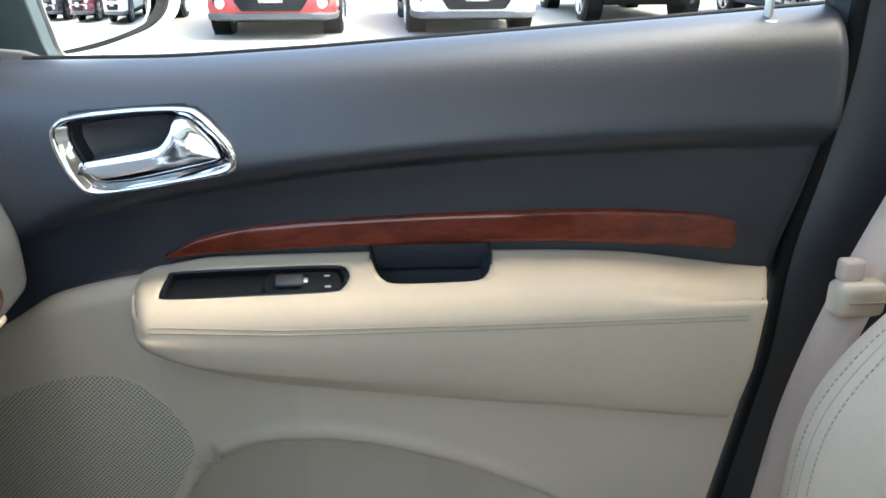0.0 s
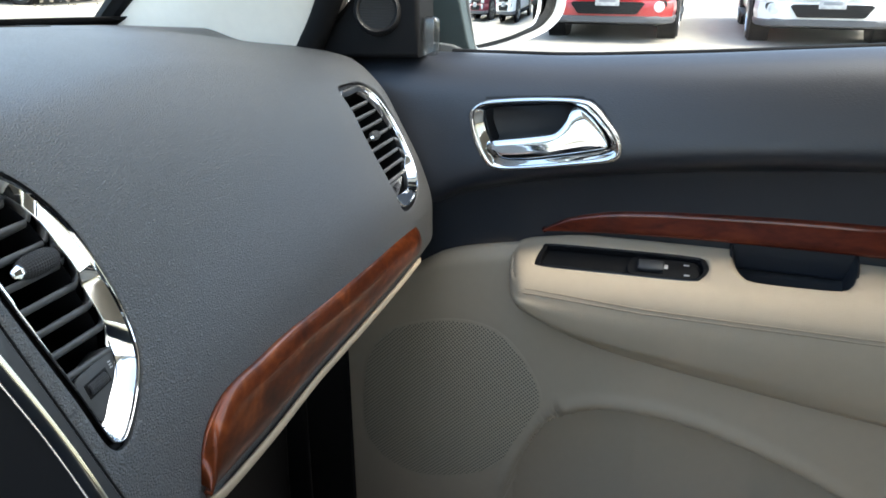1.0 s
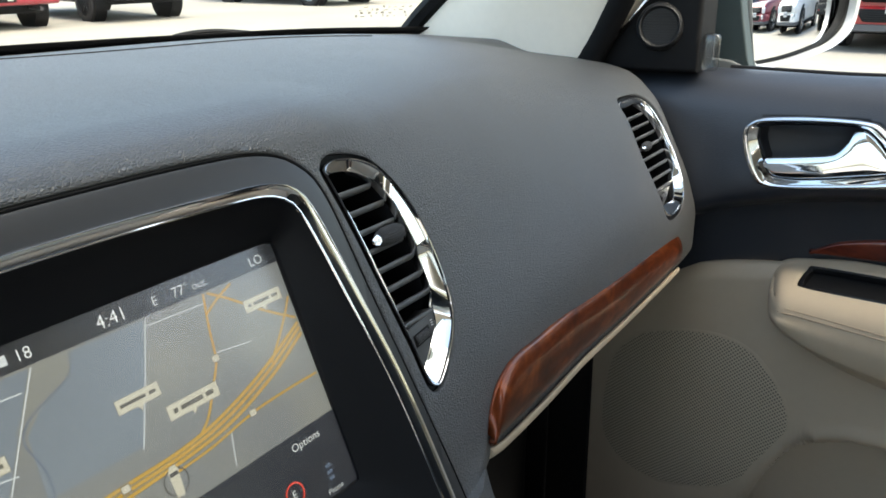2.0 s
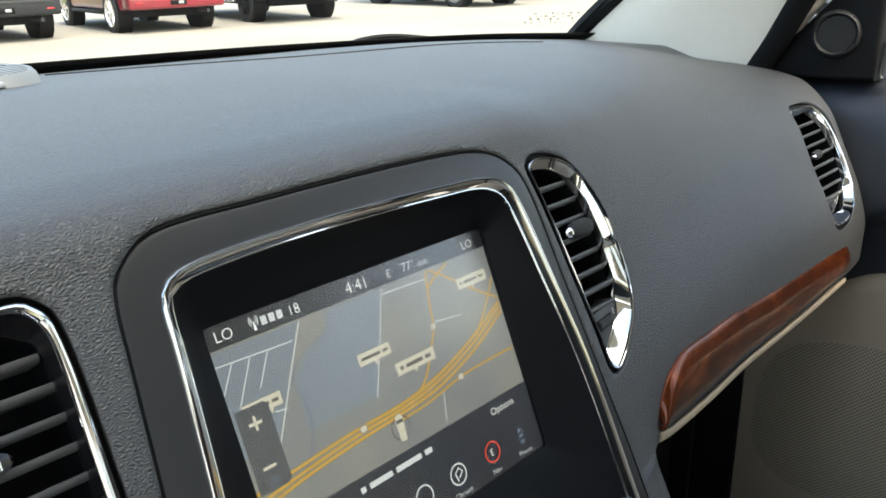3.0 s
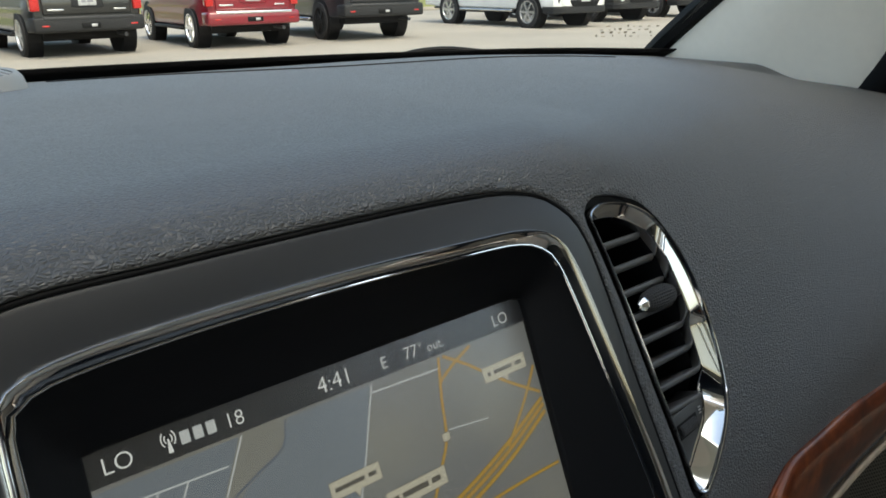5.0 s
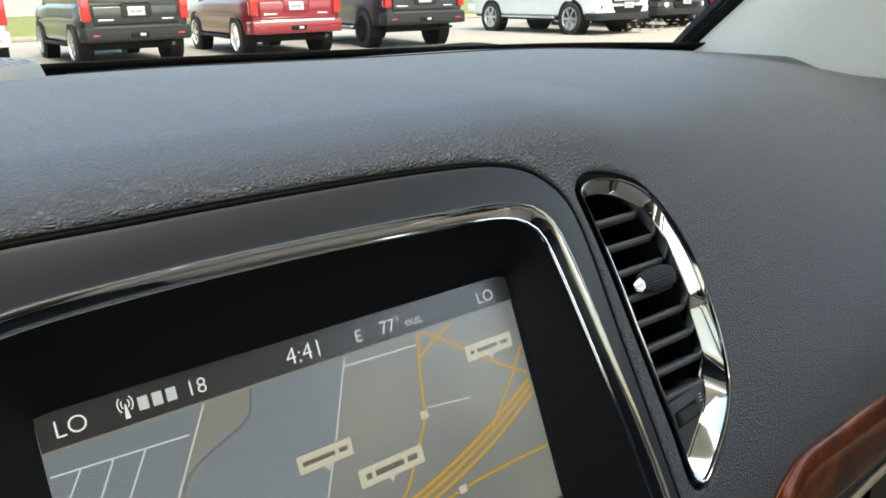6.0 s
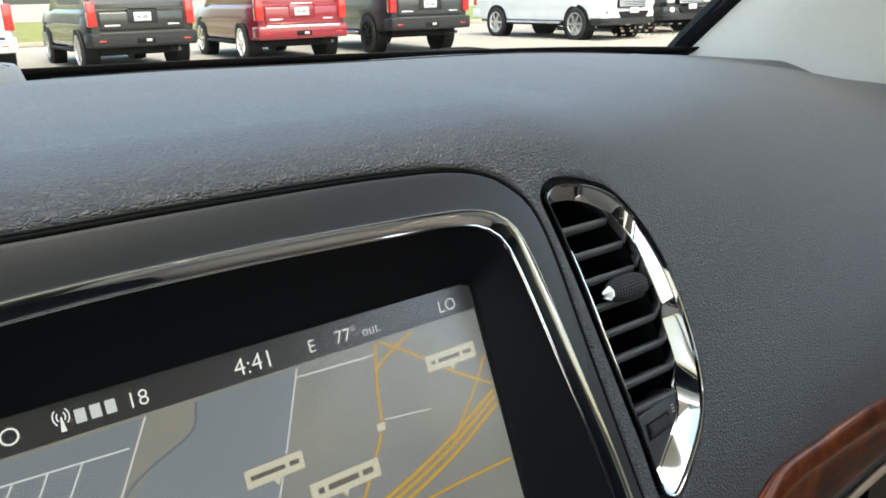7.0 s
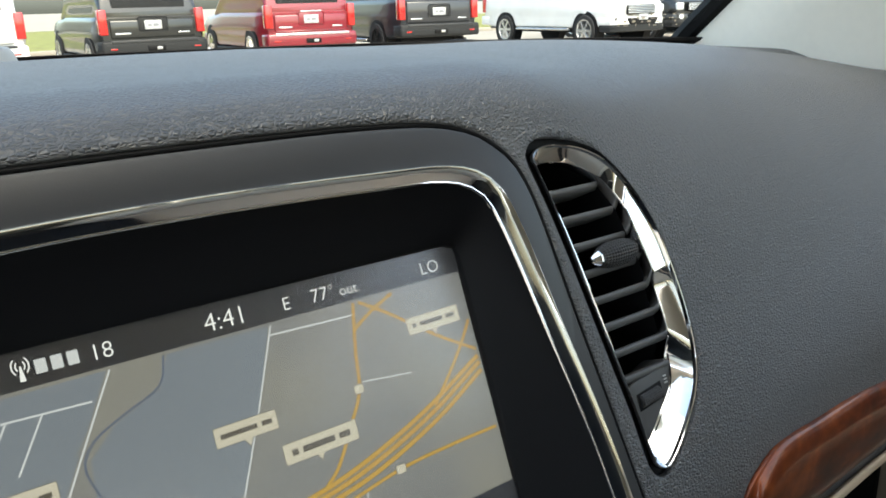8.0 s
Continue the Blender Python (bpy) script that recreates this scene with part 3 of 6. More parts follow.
def vent(name, outer, inner, place, slats, wheel, knob, parent, label, bead=0.0013, drop=0.0034, slope=None, flange=None):
    """An air vent: chrome rim with a sloping flange, duct, blades, direction knob and thumbwheel."""
    # outlines paired by their direction from the middle, so that the rim keeps one width all round
    a, d = spline(outer, 200, True), spline(inner, 1600, True)
    mid = d.mean(0)
    turn = lambda q: np.arctan2((q - mid)[:, 1], (q - mid)[:, 0] * 2)
    b = np.stack([np.interp(turn(a), turn(d), d[:, k], period=2 * math.pi) for k in (0, 1)], 1)
    gap = np.linalg.norm(b - a, axis=1)
    rim = np.minimum(bead / gap, 0.6 if not flange else 0.9)
    fall = drop * (cubic(np.array(slope[0]), np.array(slope[1]), np.clip(-a[:, 1], slope[0][0], slope[0][-1])) if slope else np.ones(len(a)))
    rows = [[place(*(p + (q - p) * r * s), w) for p, q, r in zip(a, b, rim)] for s, w in ((0, -0.006), (0.0, 0.0010), (0.07, 0.0020), (0.24, 0.0028), (0.46, 0.0032), (0.72, 0.0029), (0.92, 0.0019), (1.0, 0.0014))]
    low = [[place(*(p + (q - p) * (r + (1 - r) * s)), 0.0014 - f * k - w) for p, q, r, f in zip(a, b, rim, fall)] for s, k, w in ((0.93, 1, 0), (0.98, 1, 0.0003), (1.0, 1, 0.0010), (1.0, 1, 0.0042 + drop * 0.4))]
    if flange:
        v = loops(name, rows, CHROME, parent, label, sharp=30)
        loops("flange", [rows[-1]] + low, flange, v, "glossy black inner flange", sharp=40)
    else:
        v = loops(name, rows + low, CHROME, parent, label, sharp=30)
    big = grown(outer, 0.0040, 128)
    frame_ring("shadow_gap", big, grown(outer, -0.0004, 128), place, [(0, -0.0008), (0.25, -0.0035), (1, -0.004)], BLACK, v, "dark gap round the frame", 128)
    o = spline(inner, 64, True)
    c = o.mean(0)
    loops("duct", [[place(*(c + (p - c) * s), w) for p in o] for s, w in ((1.03, -0.0015 - drop), (1.0, -0.024), (0.92, -0.044))], BLACK, v, cap1=True)
    # blades: each reaches from edge to edge of the opening at its height and drops into the duct
    w0 = -0.0012 - drop
    for k, (vv, tilt) in enumerate(slats):
        row = []
        for i in range(len(o)):
            a, b = o[i], o[(i + 1) % len(o)]
            if (a[1] > vv) != (b[1] > vv):
                row.append(a[0] + (b[0] - a[0]) * (vv - a[1]) / (b[1] - a[1]))
        if len(row) < 2:
            continue
        u0, u1 = min(row) + 0.0002, max(row) + 0.0002
        bm = bmesh.new()
        prof = [(-0.0012, 0.0006), (-0.0003, 0.0002), (0.0, -0.0006), (-0.0008, -0.0020), (-0.0022, -0.0028), (-0.018, -0.0016), (-0.018, -0.0006), (-0.0030, 0.0007)]
        ring = []
        for u in (u0, u1):
            ring.append([bm.verts.new(place(u, vv + h + w * tilt, w0 + w)) for w, h in prof])
        for j in range(8):
            q = (j + 1) % 8
            bm.faces.new((ring[0][j], ring[0][q], ring[1][q], ring[1][j]))
        bm.faces.new(ring[0][::-1])
        bm.faces.new(ring[1])
        part("slat", bm, SLATM, v, smooth=True, sharp=50)
    if knob:
        (ua, ub, vk, r, both) = knob
        # barrel cut with ribs both ways, bright faceted tips
        n, m = 48, 31
        zk = w0 + 0.30 * r
        rings = []
        for i, u in enumerate(np.linspace(ua, ub, m)):
            f = abs(2 * i / (m - 1) - 1)
            q = r * (1 - 0.42 * f ** 3) * (1 + 0.05 * (i % 2))
            rings.append([place(u, vk + q * (1 + 0.07 * (j % 2)) * math.cos(a), zk + 0.85 * q * (1 + 0.07 * (j % 2)) * math.sin(a)) for j, a in enumerate(np.linspace(0, 2 * math.pi, n, endpoint=False))])
        kb = loops("knob", rings, KNOB, v, "ribbed black direction knob", cap0=True, cap1=True, sharp=20)
        for side in ((ua, -1), (ub, 1)) if both else ((ua, -1),):
            rings = [[place(side[0] + side[1] * h, vk + q * math.cos(a), zk + 0.25 * r + 0.8 * q * math.sin(a)) for a in np.linspace(0.3, 0.3 + 2 * math.pi, 7, endpoint=False)] for h, q in ((-0.002, r * 0.42), (0.0004, r * 0.62), (0.0010, r * 0.62), (0.0042, r * 0.36), (0.0050, r * 0.20))]
            loops("tip", rings, CHROME, kb, "faceted chrome tip", cap0=True, cap1=True, sharp=15)
    if wheel:
        (wu, wv, half, wr), cover, (mu, mv) = wheel
        top = w0 - 0.0008
        plate("cover", cover, place, top - 0.012, top, 0.0008, COVERM, v, "dark grey lower cover")
        plate("slot", [(wu - half - 0.0014, wv - wr - 0.0012), (wu + half + 0.0014, wv - wr + 0.0004), (wu + half + 0.0014, wv + wr + 0.0014), (wu - half - 0.0014, wv + wr - 0.0002)], place, top - 0.004, top + 0.0003, 0.0002, BLACK, v, "black thumbwheel slot", smooth_outline=False)
        n = 44
        rings = [[place(wu + h, wv + 0.08 * h + q * (1 + 0.06 * (j % 2)) * math.cos(a), top - 0.0012 + q * (1 + 0.06 * (j % 2)) * math.sin(a)) for j, a in enumerate(np.linspace(0, 2 * math.pi, n, endpoint=False))] for h, q in ((-half, wr * 0.85), (-half + 0.0007, wr), (half - 0.0007, wr), (half, wr * 0.85))]
        loops("thumbwheel", rings, KNOB, v, "ribbed black thumbwheel", cap0=True, cap1=True, sharp=20)
        for k in range(3):
            rbox("mark", (-0.0009, -0.0003, 0), (0.0009, 0.0003, 0.0003), 0, PIN, v,
                 m=Matrix.Translation(place(mu, mv - 0.0014 * k, top)) @ Matrix(((1, 0, 0), (0, SV[1], SN[1]), (0, SV[2], SN[2]))).to_4x4())
    return v


def build_vents():
    vent("center_vent", VENT_MID_OUT, VENT_MID_IN, S, [(-0.0225 - 0.01145 * k, 0.14) for k in range(8)], ((0.1580, -0.1136, 0.0062, 0.0030), [(0.1470, -0.1078), (0.1600, -0.1048), (0.1735, -0.1020), (0.1728, -0.1090), (0.1690, -0.1150), (0.1590, -0.1235), (0.1525, -0.1290), (0.1495, -0.1290), (0.1482, -0.1230)], (0.1690, -0.1080)), (0.1470, 0.1690, -0.0530, 0.0050, False), DASHBOARD, "tall black air vent in a chrome frame", slope=((0.0, 0.018, 0.028, 0.062, 0.072, 0.098, 0.110), (0.9, 0.7, 0.02, 0.02, 0.75, 0.85, 2.3)))
    vent("side_vent", VENT_OUT_OUT, VENT_OUT_IN, Rv, [(0.040 - 0.0118 * k, 0.10) for k in range(8)], ((0.010, -0.0525, 0.006, 0.0030), [(-0.016, -0.047), (0.010, -0.046), (0.034, -0.046), (0.026, -0.052), (0.004, -0.060), (-0.012, -0.061)], (0.022, -0.0490)), (0.010, 0.030, 0.004, 0.0046, False), DASHBOARD, "tall black outer air vent in a chrome frame", bead=0.0026, slope=((-0.05, -0.03, 0.03, 0.045), (0.6, 0.05, 0.1, 2.0)))
    vent("driver_vent", VENT_LEFT_OUT, VENT_LEFT_IN, S, [(-0.020 - 0.0115 * k, 0.22) for k in range(9)], None, (-0.192, -0.173, -0.0505, 0.0066, True), DASHBOARD, "wide black air vent in a chrome frame", bead=0.0044, drop=0.0060, flange=GLOSSBLK)


build_vents()


def build_stack():
    bz = frame_ring("display_bezel", BEZEL_OUT, CHROME_OUT, S, [(0, -0.006), (0, 0.001), (0.04, 0.0025), (0.12, 0.003), (1, 0.003)], SATIN, DASHBOARD, "satin dark grey bezel round the display", 160)
    tube("edge_gap", [S(u, v, 0.0018) for u, v in grown(BEZEL_OUT, 0.0006, 200)], 0.0009, BLACK, bz, "dark joint round the bezel", n=8, closed=True, up=tuple(SN))
    frame_ring("bright_ring", CHROME_OUT, CHROME_IN, S, [(0, 0.001), (0, 0.0034), (0.04, 0.0042), (0.11, 0.0047), (0.19, 0.0046), (0.38, 0.0041), (0.52, 0.0034), (0.86, 0.0012), (0.91, 0.0012), (0.96, 0.0009), (1, 0.0002), (1, -0.004)], CHROME, bz, "thin chrome ring", 160)
    hood_in = [(-0.0838, -0.037), (-0.0833, -0.0340), (-0.080, -0.0330), (-0.04, -0.0328), (0.0, -0.0328), (0.05, -0.0328), (0.0865, -0.0330), (0.0902, -0.0343), (0.0911, -0.0380), (0.0910, -0.075), (0.0908, -0.128), (0.0905, -0.158), (0.0898, -0.1632), (0.085, -0.1640), (0.0, -0.1642), (-0.078, -0.1640), (-0.0836, -0.1632), (-0.0840, -0.150), (-0.0840, -0.095), (-0.0839, -0.045)]
    frame_ring("display_hood", CHROME_IN, hood_in, S, [(0, 0.0005), (0.03, -0.0008), (0.2, -0.005), (0.6, -0.013), (0.95, -0.0168), (1.0, -0.0178), (1.0, -0.026)], HOODBLK, bz, "matt black recessed hood", 200, 50, True)
    return bz


build_stack()


def console():
    """The side cheek and lower stack under the pad."""
    prof = [(0.262, 0.985), (0.246, 0.945), (0.235, 0.90), (0.215, 0.84), (0.19, 0.76), (0.15, 0.66), (0.10, 0.56), (0.02, 0.45)]
    pr = spline(prof, 40)
    rings = []
    for y, z in pr:
        w = 0.190
        f = (0.985 - z) / 0.5
        pts = [(CX - w + 0.02 * f, 0.42), (CX - w + 0.02 * f, y + 0.03), (CX - w + 0.026, y + 0.006), (CX - w + 0.06, y), (CX, y - 0.004), (CX + w - 0.06, y), (CX + w - 0.02, y + 0.010), (CX + w - 0.002 - 0.02 * f, y + 0.036), (CX + w - 0.02 * f, 0.42)]
        rings.append([(a, b, z) for a, b in spline(pts, 48)])
    c = thing("center_console", (CX, 0.2, 0.40), "dark grey lower centre stack below the display", "console")
    loops("console_skin", rings, DASH, c, closed=True, cap0=True, cap1=True)
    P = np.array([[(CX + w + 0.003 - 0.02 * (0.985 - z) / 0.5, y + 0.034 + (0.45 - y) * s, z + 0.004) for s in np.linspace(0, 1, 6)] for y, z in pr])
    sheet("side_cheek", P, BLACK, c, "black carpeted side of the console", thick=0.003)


console()


def glove_trim():
    """Burl wood strip along the lower edge of the pad with its beige lip."""
    xsn = np.linspace(0.202, 0.655, 60)
    top = cubic([0.202, 0.208, 0.222, 0.245, 0.294, 0.34, 0.414, 0.50, 0.62, 0.655], [1.000, 1.012, 1.023, 1.0285, 1.0235, 1.019, 1.009, 1.001, 0.992, 0.988], xsn)
    bot = cubic([0.202, 0.225, 0.30, 0.38, 0.42, 0.50, 0.62, 0.655], [0.990, 0.983, 0.972, 0.966, 0.962, 0.956, 0.951, 0.950], xsn)
    face = [float(cubic(XS, CT[:, 3, 0], x)) for x in xsn]
    P = np.zeros((60, 21, 3))
    for i, x in enumerate(xsn):
        for j, s in enumerate(np.linspace(0, 1, 21)):
            bulge = 0.0095 * (1 - (2 * s - 1) ** 2) ** 0.8
            P[i, j] = (x, face[i] - 0.001 - bulge, bot[i] + (top[i] - bot[i]) * s)
    sheet("wood_trim", P, WOOD, DASHBOARD, "glossy red-brown burl wood strip", thick=0.004)
    P = np.zeros((60, 9, 3))
    for i, x in enumerate(xsn):
        for j, a in enumerate(np.linspace(-0.6, 2.2, 9)):
            P[i, j] = (x, face[i] - 0.003 - 0.0032 * math.cos(a), bot[i] - 0.0022 - 0.0032 * math.sin(a))
    sheet("beige_lip", P, BEIGE, DASHBOARD, "thin beige lip under the wood", thick=0.003)
    # glove box lid below; its near-black colour stands in for the shade there
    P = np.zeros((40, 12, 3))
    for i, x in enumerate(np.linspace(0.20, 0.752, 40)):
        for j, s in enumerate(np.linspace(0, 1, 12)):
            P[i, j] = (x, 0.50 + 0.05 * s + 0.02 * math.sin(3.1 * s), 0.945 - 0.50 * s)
    gb = thing("glove_box", (0.45, 0.38, 0.62), "closed glove box lid, coloured near-black for the shade under the dash", "glove box")
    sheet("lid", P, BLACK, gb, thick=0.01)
    # sides and kick panel take the same black for the shaded footwell
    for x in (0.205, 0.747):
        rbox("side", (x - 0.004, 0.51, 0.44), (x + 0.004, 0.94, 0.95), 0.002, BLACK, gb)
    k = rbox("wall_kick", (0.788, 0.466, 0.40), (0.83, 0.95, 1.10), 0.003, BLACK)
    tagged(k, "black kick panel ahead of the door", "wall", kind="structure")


glove_trim()


def deck_details():
    # sensor and grille pod on the top of the pad
    g = thing("deck_grille", (0.0, 0.81, 1.20), "oval slotted dashboard grille with a small light sensor", "grille")
    cx, cy, zb = -0.012, 0.812, 1.1972
    PODM = mat("pod_grey", (0.135, 0.145, 0.152), 0.45, var=0.05, spec=0.4)
    ov = lambda a, s: (cx + 0.050 * s * math.cos(a), cy + 0.064 * s * math.sin(a))
    an = np.linspace(0, 2 * math.pi, 48, endpoint=False)
    loops("rim", [[(*ov(a, s), zb + h) for a in an] for s, h in ((1.06, -0.004), (1.0, 0.006), (0.94, 0.0095), (0.88, 0.0085), (0.86, 0.001))], PODM, g, cap0=True)
    loops("floor", [[(*ov(a, s), zb + 0.0015) for a in an] for s in (0.87, 0.4)], BLACK, g, "black floor under the slots", cap1=True)
    for k in range(14):
        x = -0.039 + 0.006 * k
        half = 0.0545 * math.sqrt(max(0, 1 - (x / 0.0435) ** 2))
        if half > 0.01:
            rbox("bar", (cx + x - 0.0019, cy - half, zb + 0.003), (cx + x + 0.0019, cy + half, zb + 0.0088), 0.001, PODM, g)
    lathe("sensor", [(0.014, 0), (0.014, 0.002), (0.009, 0.0035), (0.0075, 0.006), (0.005, 0.0085), (0.0005, 0.0095)], (-0.018, 0.750, 1.2000), (0, 0, 1), mat("sensor_grey", (0.25, 0.26, 0.27), 0.3), g, "domed grey light sensor")
    # long panel gap along the defroster
    pts = spline([(0.075, 0.885, 0), (0.11, 0.845, 0), (0.15, 0.815, 0), (0.228, 0.775, 0), (0.347, 0.728, 0), (0.46, 0.695, 0), (0.58, 0.672, 0)], 50)
    line = []
    for x, y, _ in pts:
        c = np.stack([[cubic(XS, CT[:, r, k], x) for k in (0, 1)] for r in range(CT.shape[1])])
        pr = profile(c, 200)
        line.append((x, y, np.interp(y, pr[90:, 0], pr[90:, 1]) + 0.0040))
    tube("panel_gap", line, 0.0013, BLACK, DASHBOARD, "dark panel gap", n=6)
    # dark gap where the pad meets the door
    c = np.stack([[cubic(XS, CT[:, r, k], 0.755) for k in (0, 1)] for r in range(CT.shape[1])])
    pr = profile(c, 120)
    tube("door_gap", [(0.7555, y - 0.001, z) for y, z in pr[14:88]], 0.0035, BLACK, DASHBOARD, "dark gap beside the door", n=8, up=(1, 0, 0))


deck_details()

# ---- passenger door ----
ZS = lambda y: cubic([-0.50, -0.265, -0.068, 0.078, 0.22, 0.6], [1.189, 1.171, 1.157, 1.147, 1.141, 1.141], y)
ZC = lambda y: cubic([-0.50, -0.343, -0.141, 0.026, 0.189, 0.298, 0.335, 0.6], [1.067, 1.066, 1.061, 1.050, 1.029, 1.004, 0.988, 0.95], y)
ZB = lambda y: cubic([-0.50, -0.442, -0.27, -0.135, 0.0, 0.146, 0.217, 0.306, 0.378, 0.6], [0.908, 0.914, 0.937, 0.943, 0.946, 0.947, 0.938, 0.919, 0.885, 0.80], y)
ZL = lambda y: cubic([-0.50, -0.407, -0.27, -0.144, -0.023, 0.082, 0.138, 0.176, 0.202, 0.216, 0.226, 0.234], [0.756, 0.764, 0.778, 0.793, 0.811, 0.828, 0.840, 0.853, 0.870, 0.884, 0.896, 0.910], y)
YR = lambda z: cubic([0.40, 0.606, 0.733, 0.795, 0.902, 0.924, 1.031, 1.134, 1.18, 1.25], [-0.37, -0.404, -0.426, -0.436, -0.441, -0.443, -0.464, -0.479, -0.480, -0.481], z)


def rear(y, z):
    """Follow the slanting rear edge of the door."""
    return y if y > -0.3 else -0.3 + (y + 0.3) / (-0.47 + 0.3) * (float(YR(z)) + 0.3)


H_OUT = [(0.2839, 1.0854), (0.2773, 1.0974), (0.2661, 1.1031), (0.2333, 1.1073), (0.196, 1.1096), (0.1634, 1.109), (0.1499, 1.1032), (0.135, 1.087), (0.1233, 1.0718), (0.1197, 1.0578), (0.1254, 1.049), (0.1465, 1.0439), (0.1958, 1.0363), (0.2398, 1.0304), (0.2564, 1.0309), (0.267, 1.0389), (0.2788, 1.0607)]
H_OUT = [(y + 0.0036 * min(1.0, max(0.0, (y - 0.14) / 0.12)), z - 0.0026 * min(1.0, max(0.0, (1.075 - z) / 0.03))) for y, z in H_OUT]
H_IN = [(0.2695, 1.0875), (0.266, 1.0935), (0.2363, 1.0975), (0.1889, 1.1014), (0.1679, 1.0998), (0.1568, 1.0924), (0.1439, 1.0785), (0.1362, 1.0644), (0.1375, 1.0586), (0.1711, 1.0503), (0.2205, 1.0414), (0.247, 1.0406), (0.2547, 1.0454), (0.2629, 1.0613), (0.2692, 1.0777)]


def D(y, z, w=0.0):
    """A place on the upper door panel by the handle; w points into the cabin."""
    return np.array([0.7515 - w, y, z])


# sloping top of the armrest: along y, and up the slope from its inner edge
SLA = np.array([0.728, 0.0, 0.9235])
SLE = np.array([0.0385, 0.0, 0.0200])
SLE = SLE / np.linalg.norm(SLE)
SLN = np.array([-SLE[2], 0, SLE[0]])


def SL(y, s, w=0.0):
    return SLA + SLE * s + np.array([0, y, 0]) + SLN * w


SWITCH_OUT = [(0.206, 0.006), (0.200, 0.030), (0.192, 0.037), (0.11, 0.0385), (0.035, 0.038), (0.022, 0.032), (0.019, 0.018), (0.026, 0.006), (0.04, 0.001), (0.12, 0.000), (0.195, 0.000)]
CUP = spline([(-0.002, 0.064), (-0.003, 0.040), (-0.008, 0.022), (-0.015, 0.013), (-0.026, 0.009), (-0.065, 0.008), (-0.106, 0.009), (-0.116, 0.013), (-0.122, 0.022), (-0.126, 0.040), (-0.127, 0.064)], 60)


def build_door():
    d = thing("passenger_door", (0.78, 0.0, 0.45), "two-tone car door, dark upper panel over beige armrest", "car door")
    ys = np.concatenate([np.linspace(0.60, 0.31, 40, endpoint=False), np.linspace(0.31, 0.10, 80, endpoint=False), np.linspace(0.10, -0.47, 70), [-0.474, -0.478]])
    P = np.zeros((len(ys), 84, 3))
    for i, y in enumerate(ys):
        zs, zc, zb = float(ZS(y)), float(ZC(y)), float(ZB(y))
        top = max(zc - 0.03, zb + 0.02)
        rows = [(0.838, zs - 0.012), (0.832, zs - 0.002), (0.818, zs + 0.0005), (0.797, zs - 0.005), (0.780, zs - 0.018), (0.768, zs - 0.038), (0.758, 0.45 * (zs - 0.04) + 0.55 * (zc + 0.016)), (0.7515, zc + 0.012), (0.7535, zc + 0.003), (0.7620, zc - 0.005), (0.775, zc - 0.012), (0.7835, 0.6 * top + 0.4 * zb), (0.786, zb + 0.004), (0.790, zb - 0.02)]
        g = float(np.clip((y + 0.46) / 0.22, 0, 1))
        rows = [(x if k < 8 or k > 11 else 0.758 + 0.006 * (k - 8) + g * (x - 0.758 - 0.006 * (k - 8)), z) for k, (x, z) in enumerate(rows)]
        fwd = np.clip((y - 0.30) / 0.25, 0, 1) ** 2 * 0.02
        pr = profile(rows, 84)
        back = 0.0 if i < 190 else (0.012 if i == 190 else 0.05)
        for j, (x, z) in enumerate(pr):
            P[i, j] = (x + fwd + back, rear(y, z), z)
    sheet("upper_panel", P, DOORV, d, "dark grey grained upper panel", None, 0.003, False, [((0.7535, 0, 0), (0, 1, 0), (0, 0, 1), grown(H_OUT, -0.0035), 0.03)])
    # window seal along the sill
    tube("window_seal", [(0.834, y, float(ZS(y)) + 0.0028) for y in np.linspace(0.33, -0.49, 40)], 0.0036, BLACK, d, "thin black window seal", flat=0.8)
    # armrest pod
    ya = np.concatenate([0.234 - 0.074 * np.linspace(0, 1, 20) ** 2, np.linspace(0.155, -0.462, 90), [-0.462] * 8])
    P = np.zeros((len(ya), 90, 3))
    for i, y in enumerate(ya):
        zb, zl = float(ZB(y)), float(ZL(y))
        f = math.sqrt(1 - (1 - float(np.clip((0.234 - y) / 0.022, 0, 1))) ** 2)
        zb -= 0.008 * (1 - f)
        zi = 0.926
        zi = min(zi, zb - 0.010)
        mid = 0.5 * (0.897 + zl)
        rows = [(0.792, zb - 0.008), (0.780, zb + 0.000), (0.766, zb - 0.003), (0.745, 0.5 * (zb + zi) - 0.001), (0.728, zi - 0.002), (0.717, zi - 0.010), (0.7095, max(0.906, zl + 0.016)), (0.7058, max(0.8945, zl + 0.008)), (0.7038, 0.66 * max(0.897, zl) + 0.34 * zl), (0.7075, 0.36 * max(0.89, zl) + 0.64 * zl), (0.7150, zl + 0.015), (0.7230, zl + 0.0045), (0.733, zl - 0.0002), (0.752, zl - 0.002)]
        pr = spline(rows, 90)
        # notch for the grab cup
        for j, (x, z) in enumerate(pr):
            x = 0.770 - f * (0.770 - x) if x < 0.770 else x
            turn = 0.0 if i < 110 else (i - 109) / 8 * 1.57
            back = 0.024 * (1 - math.cos(turn)) + (0.03 if i == len(ya) - 1 else 0.0)
            z -= 0.005 * (1 - math.cos(turn)) * float(np.clip((z - 0.88) / 0.04, 0, 1))
            yr = float(np.interp(z, [0.75, 0.83, 0.91, 0.94], [-0.382, -0.398, -0.404, -0.396])) - (x - 0.720) * 0.45
            yy = y if y > -0.2 else -0.2 + (y + 0.2) / (-0.462 + 0.2) * (yr + 0.2)
            P[i, j] = (x + back, yy - 0.012 * math.sin(turn), z)

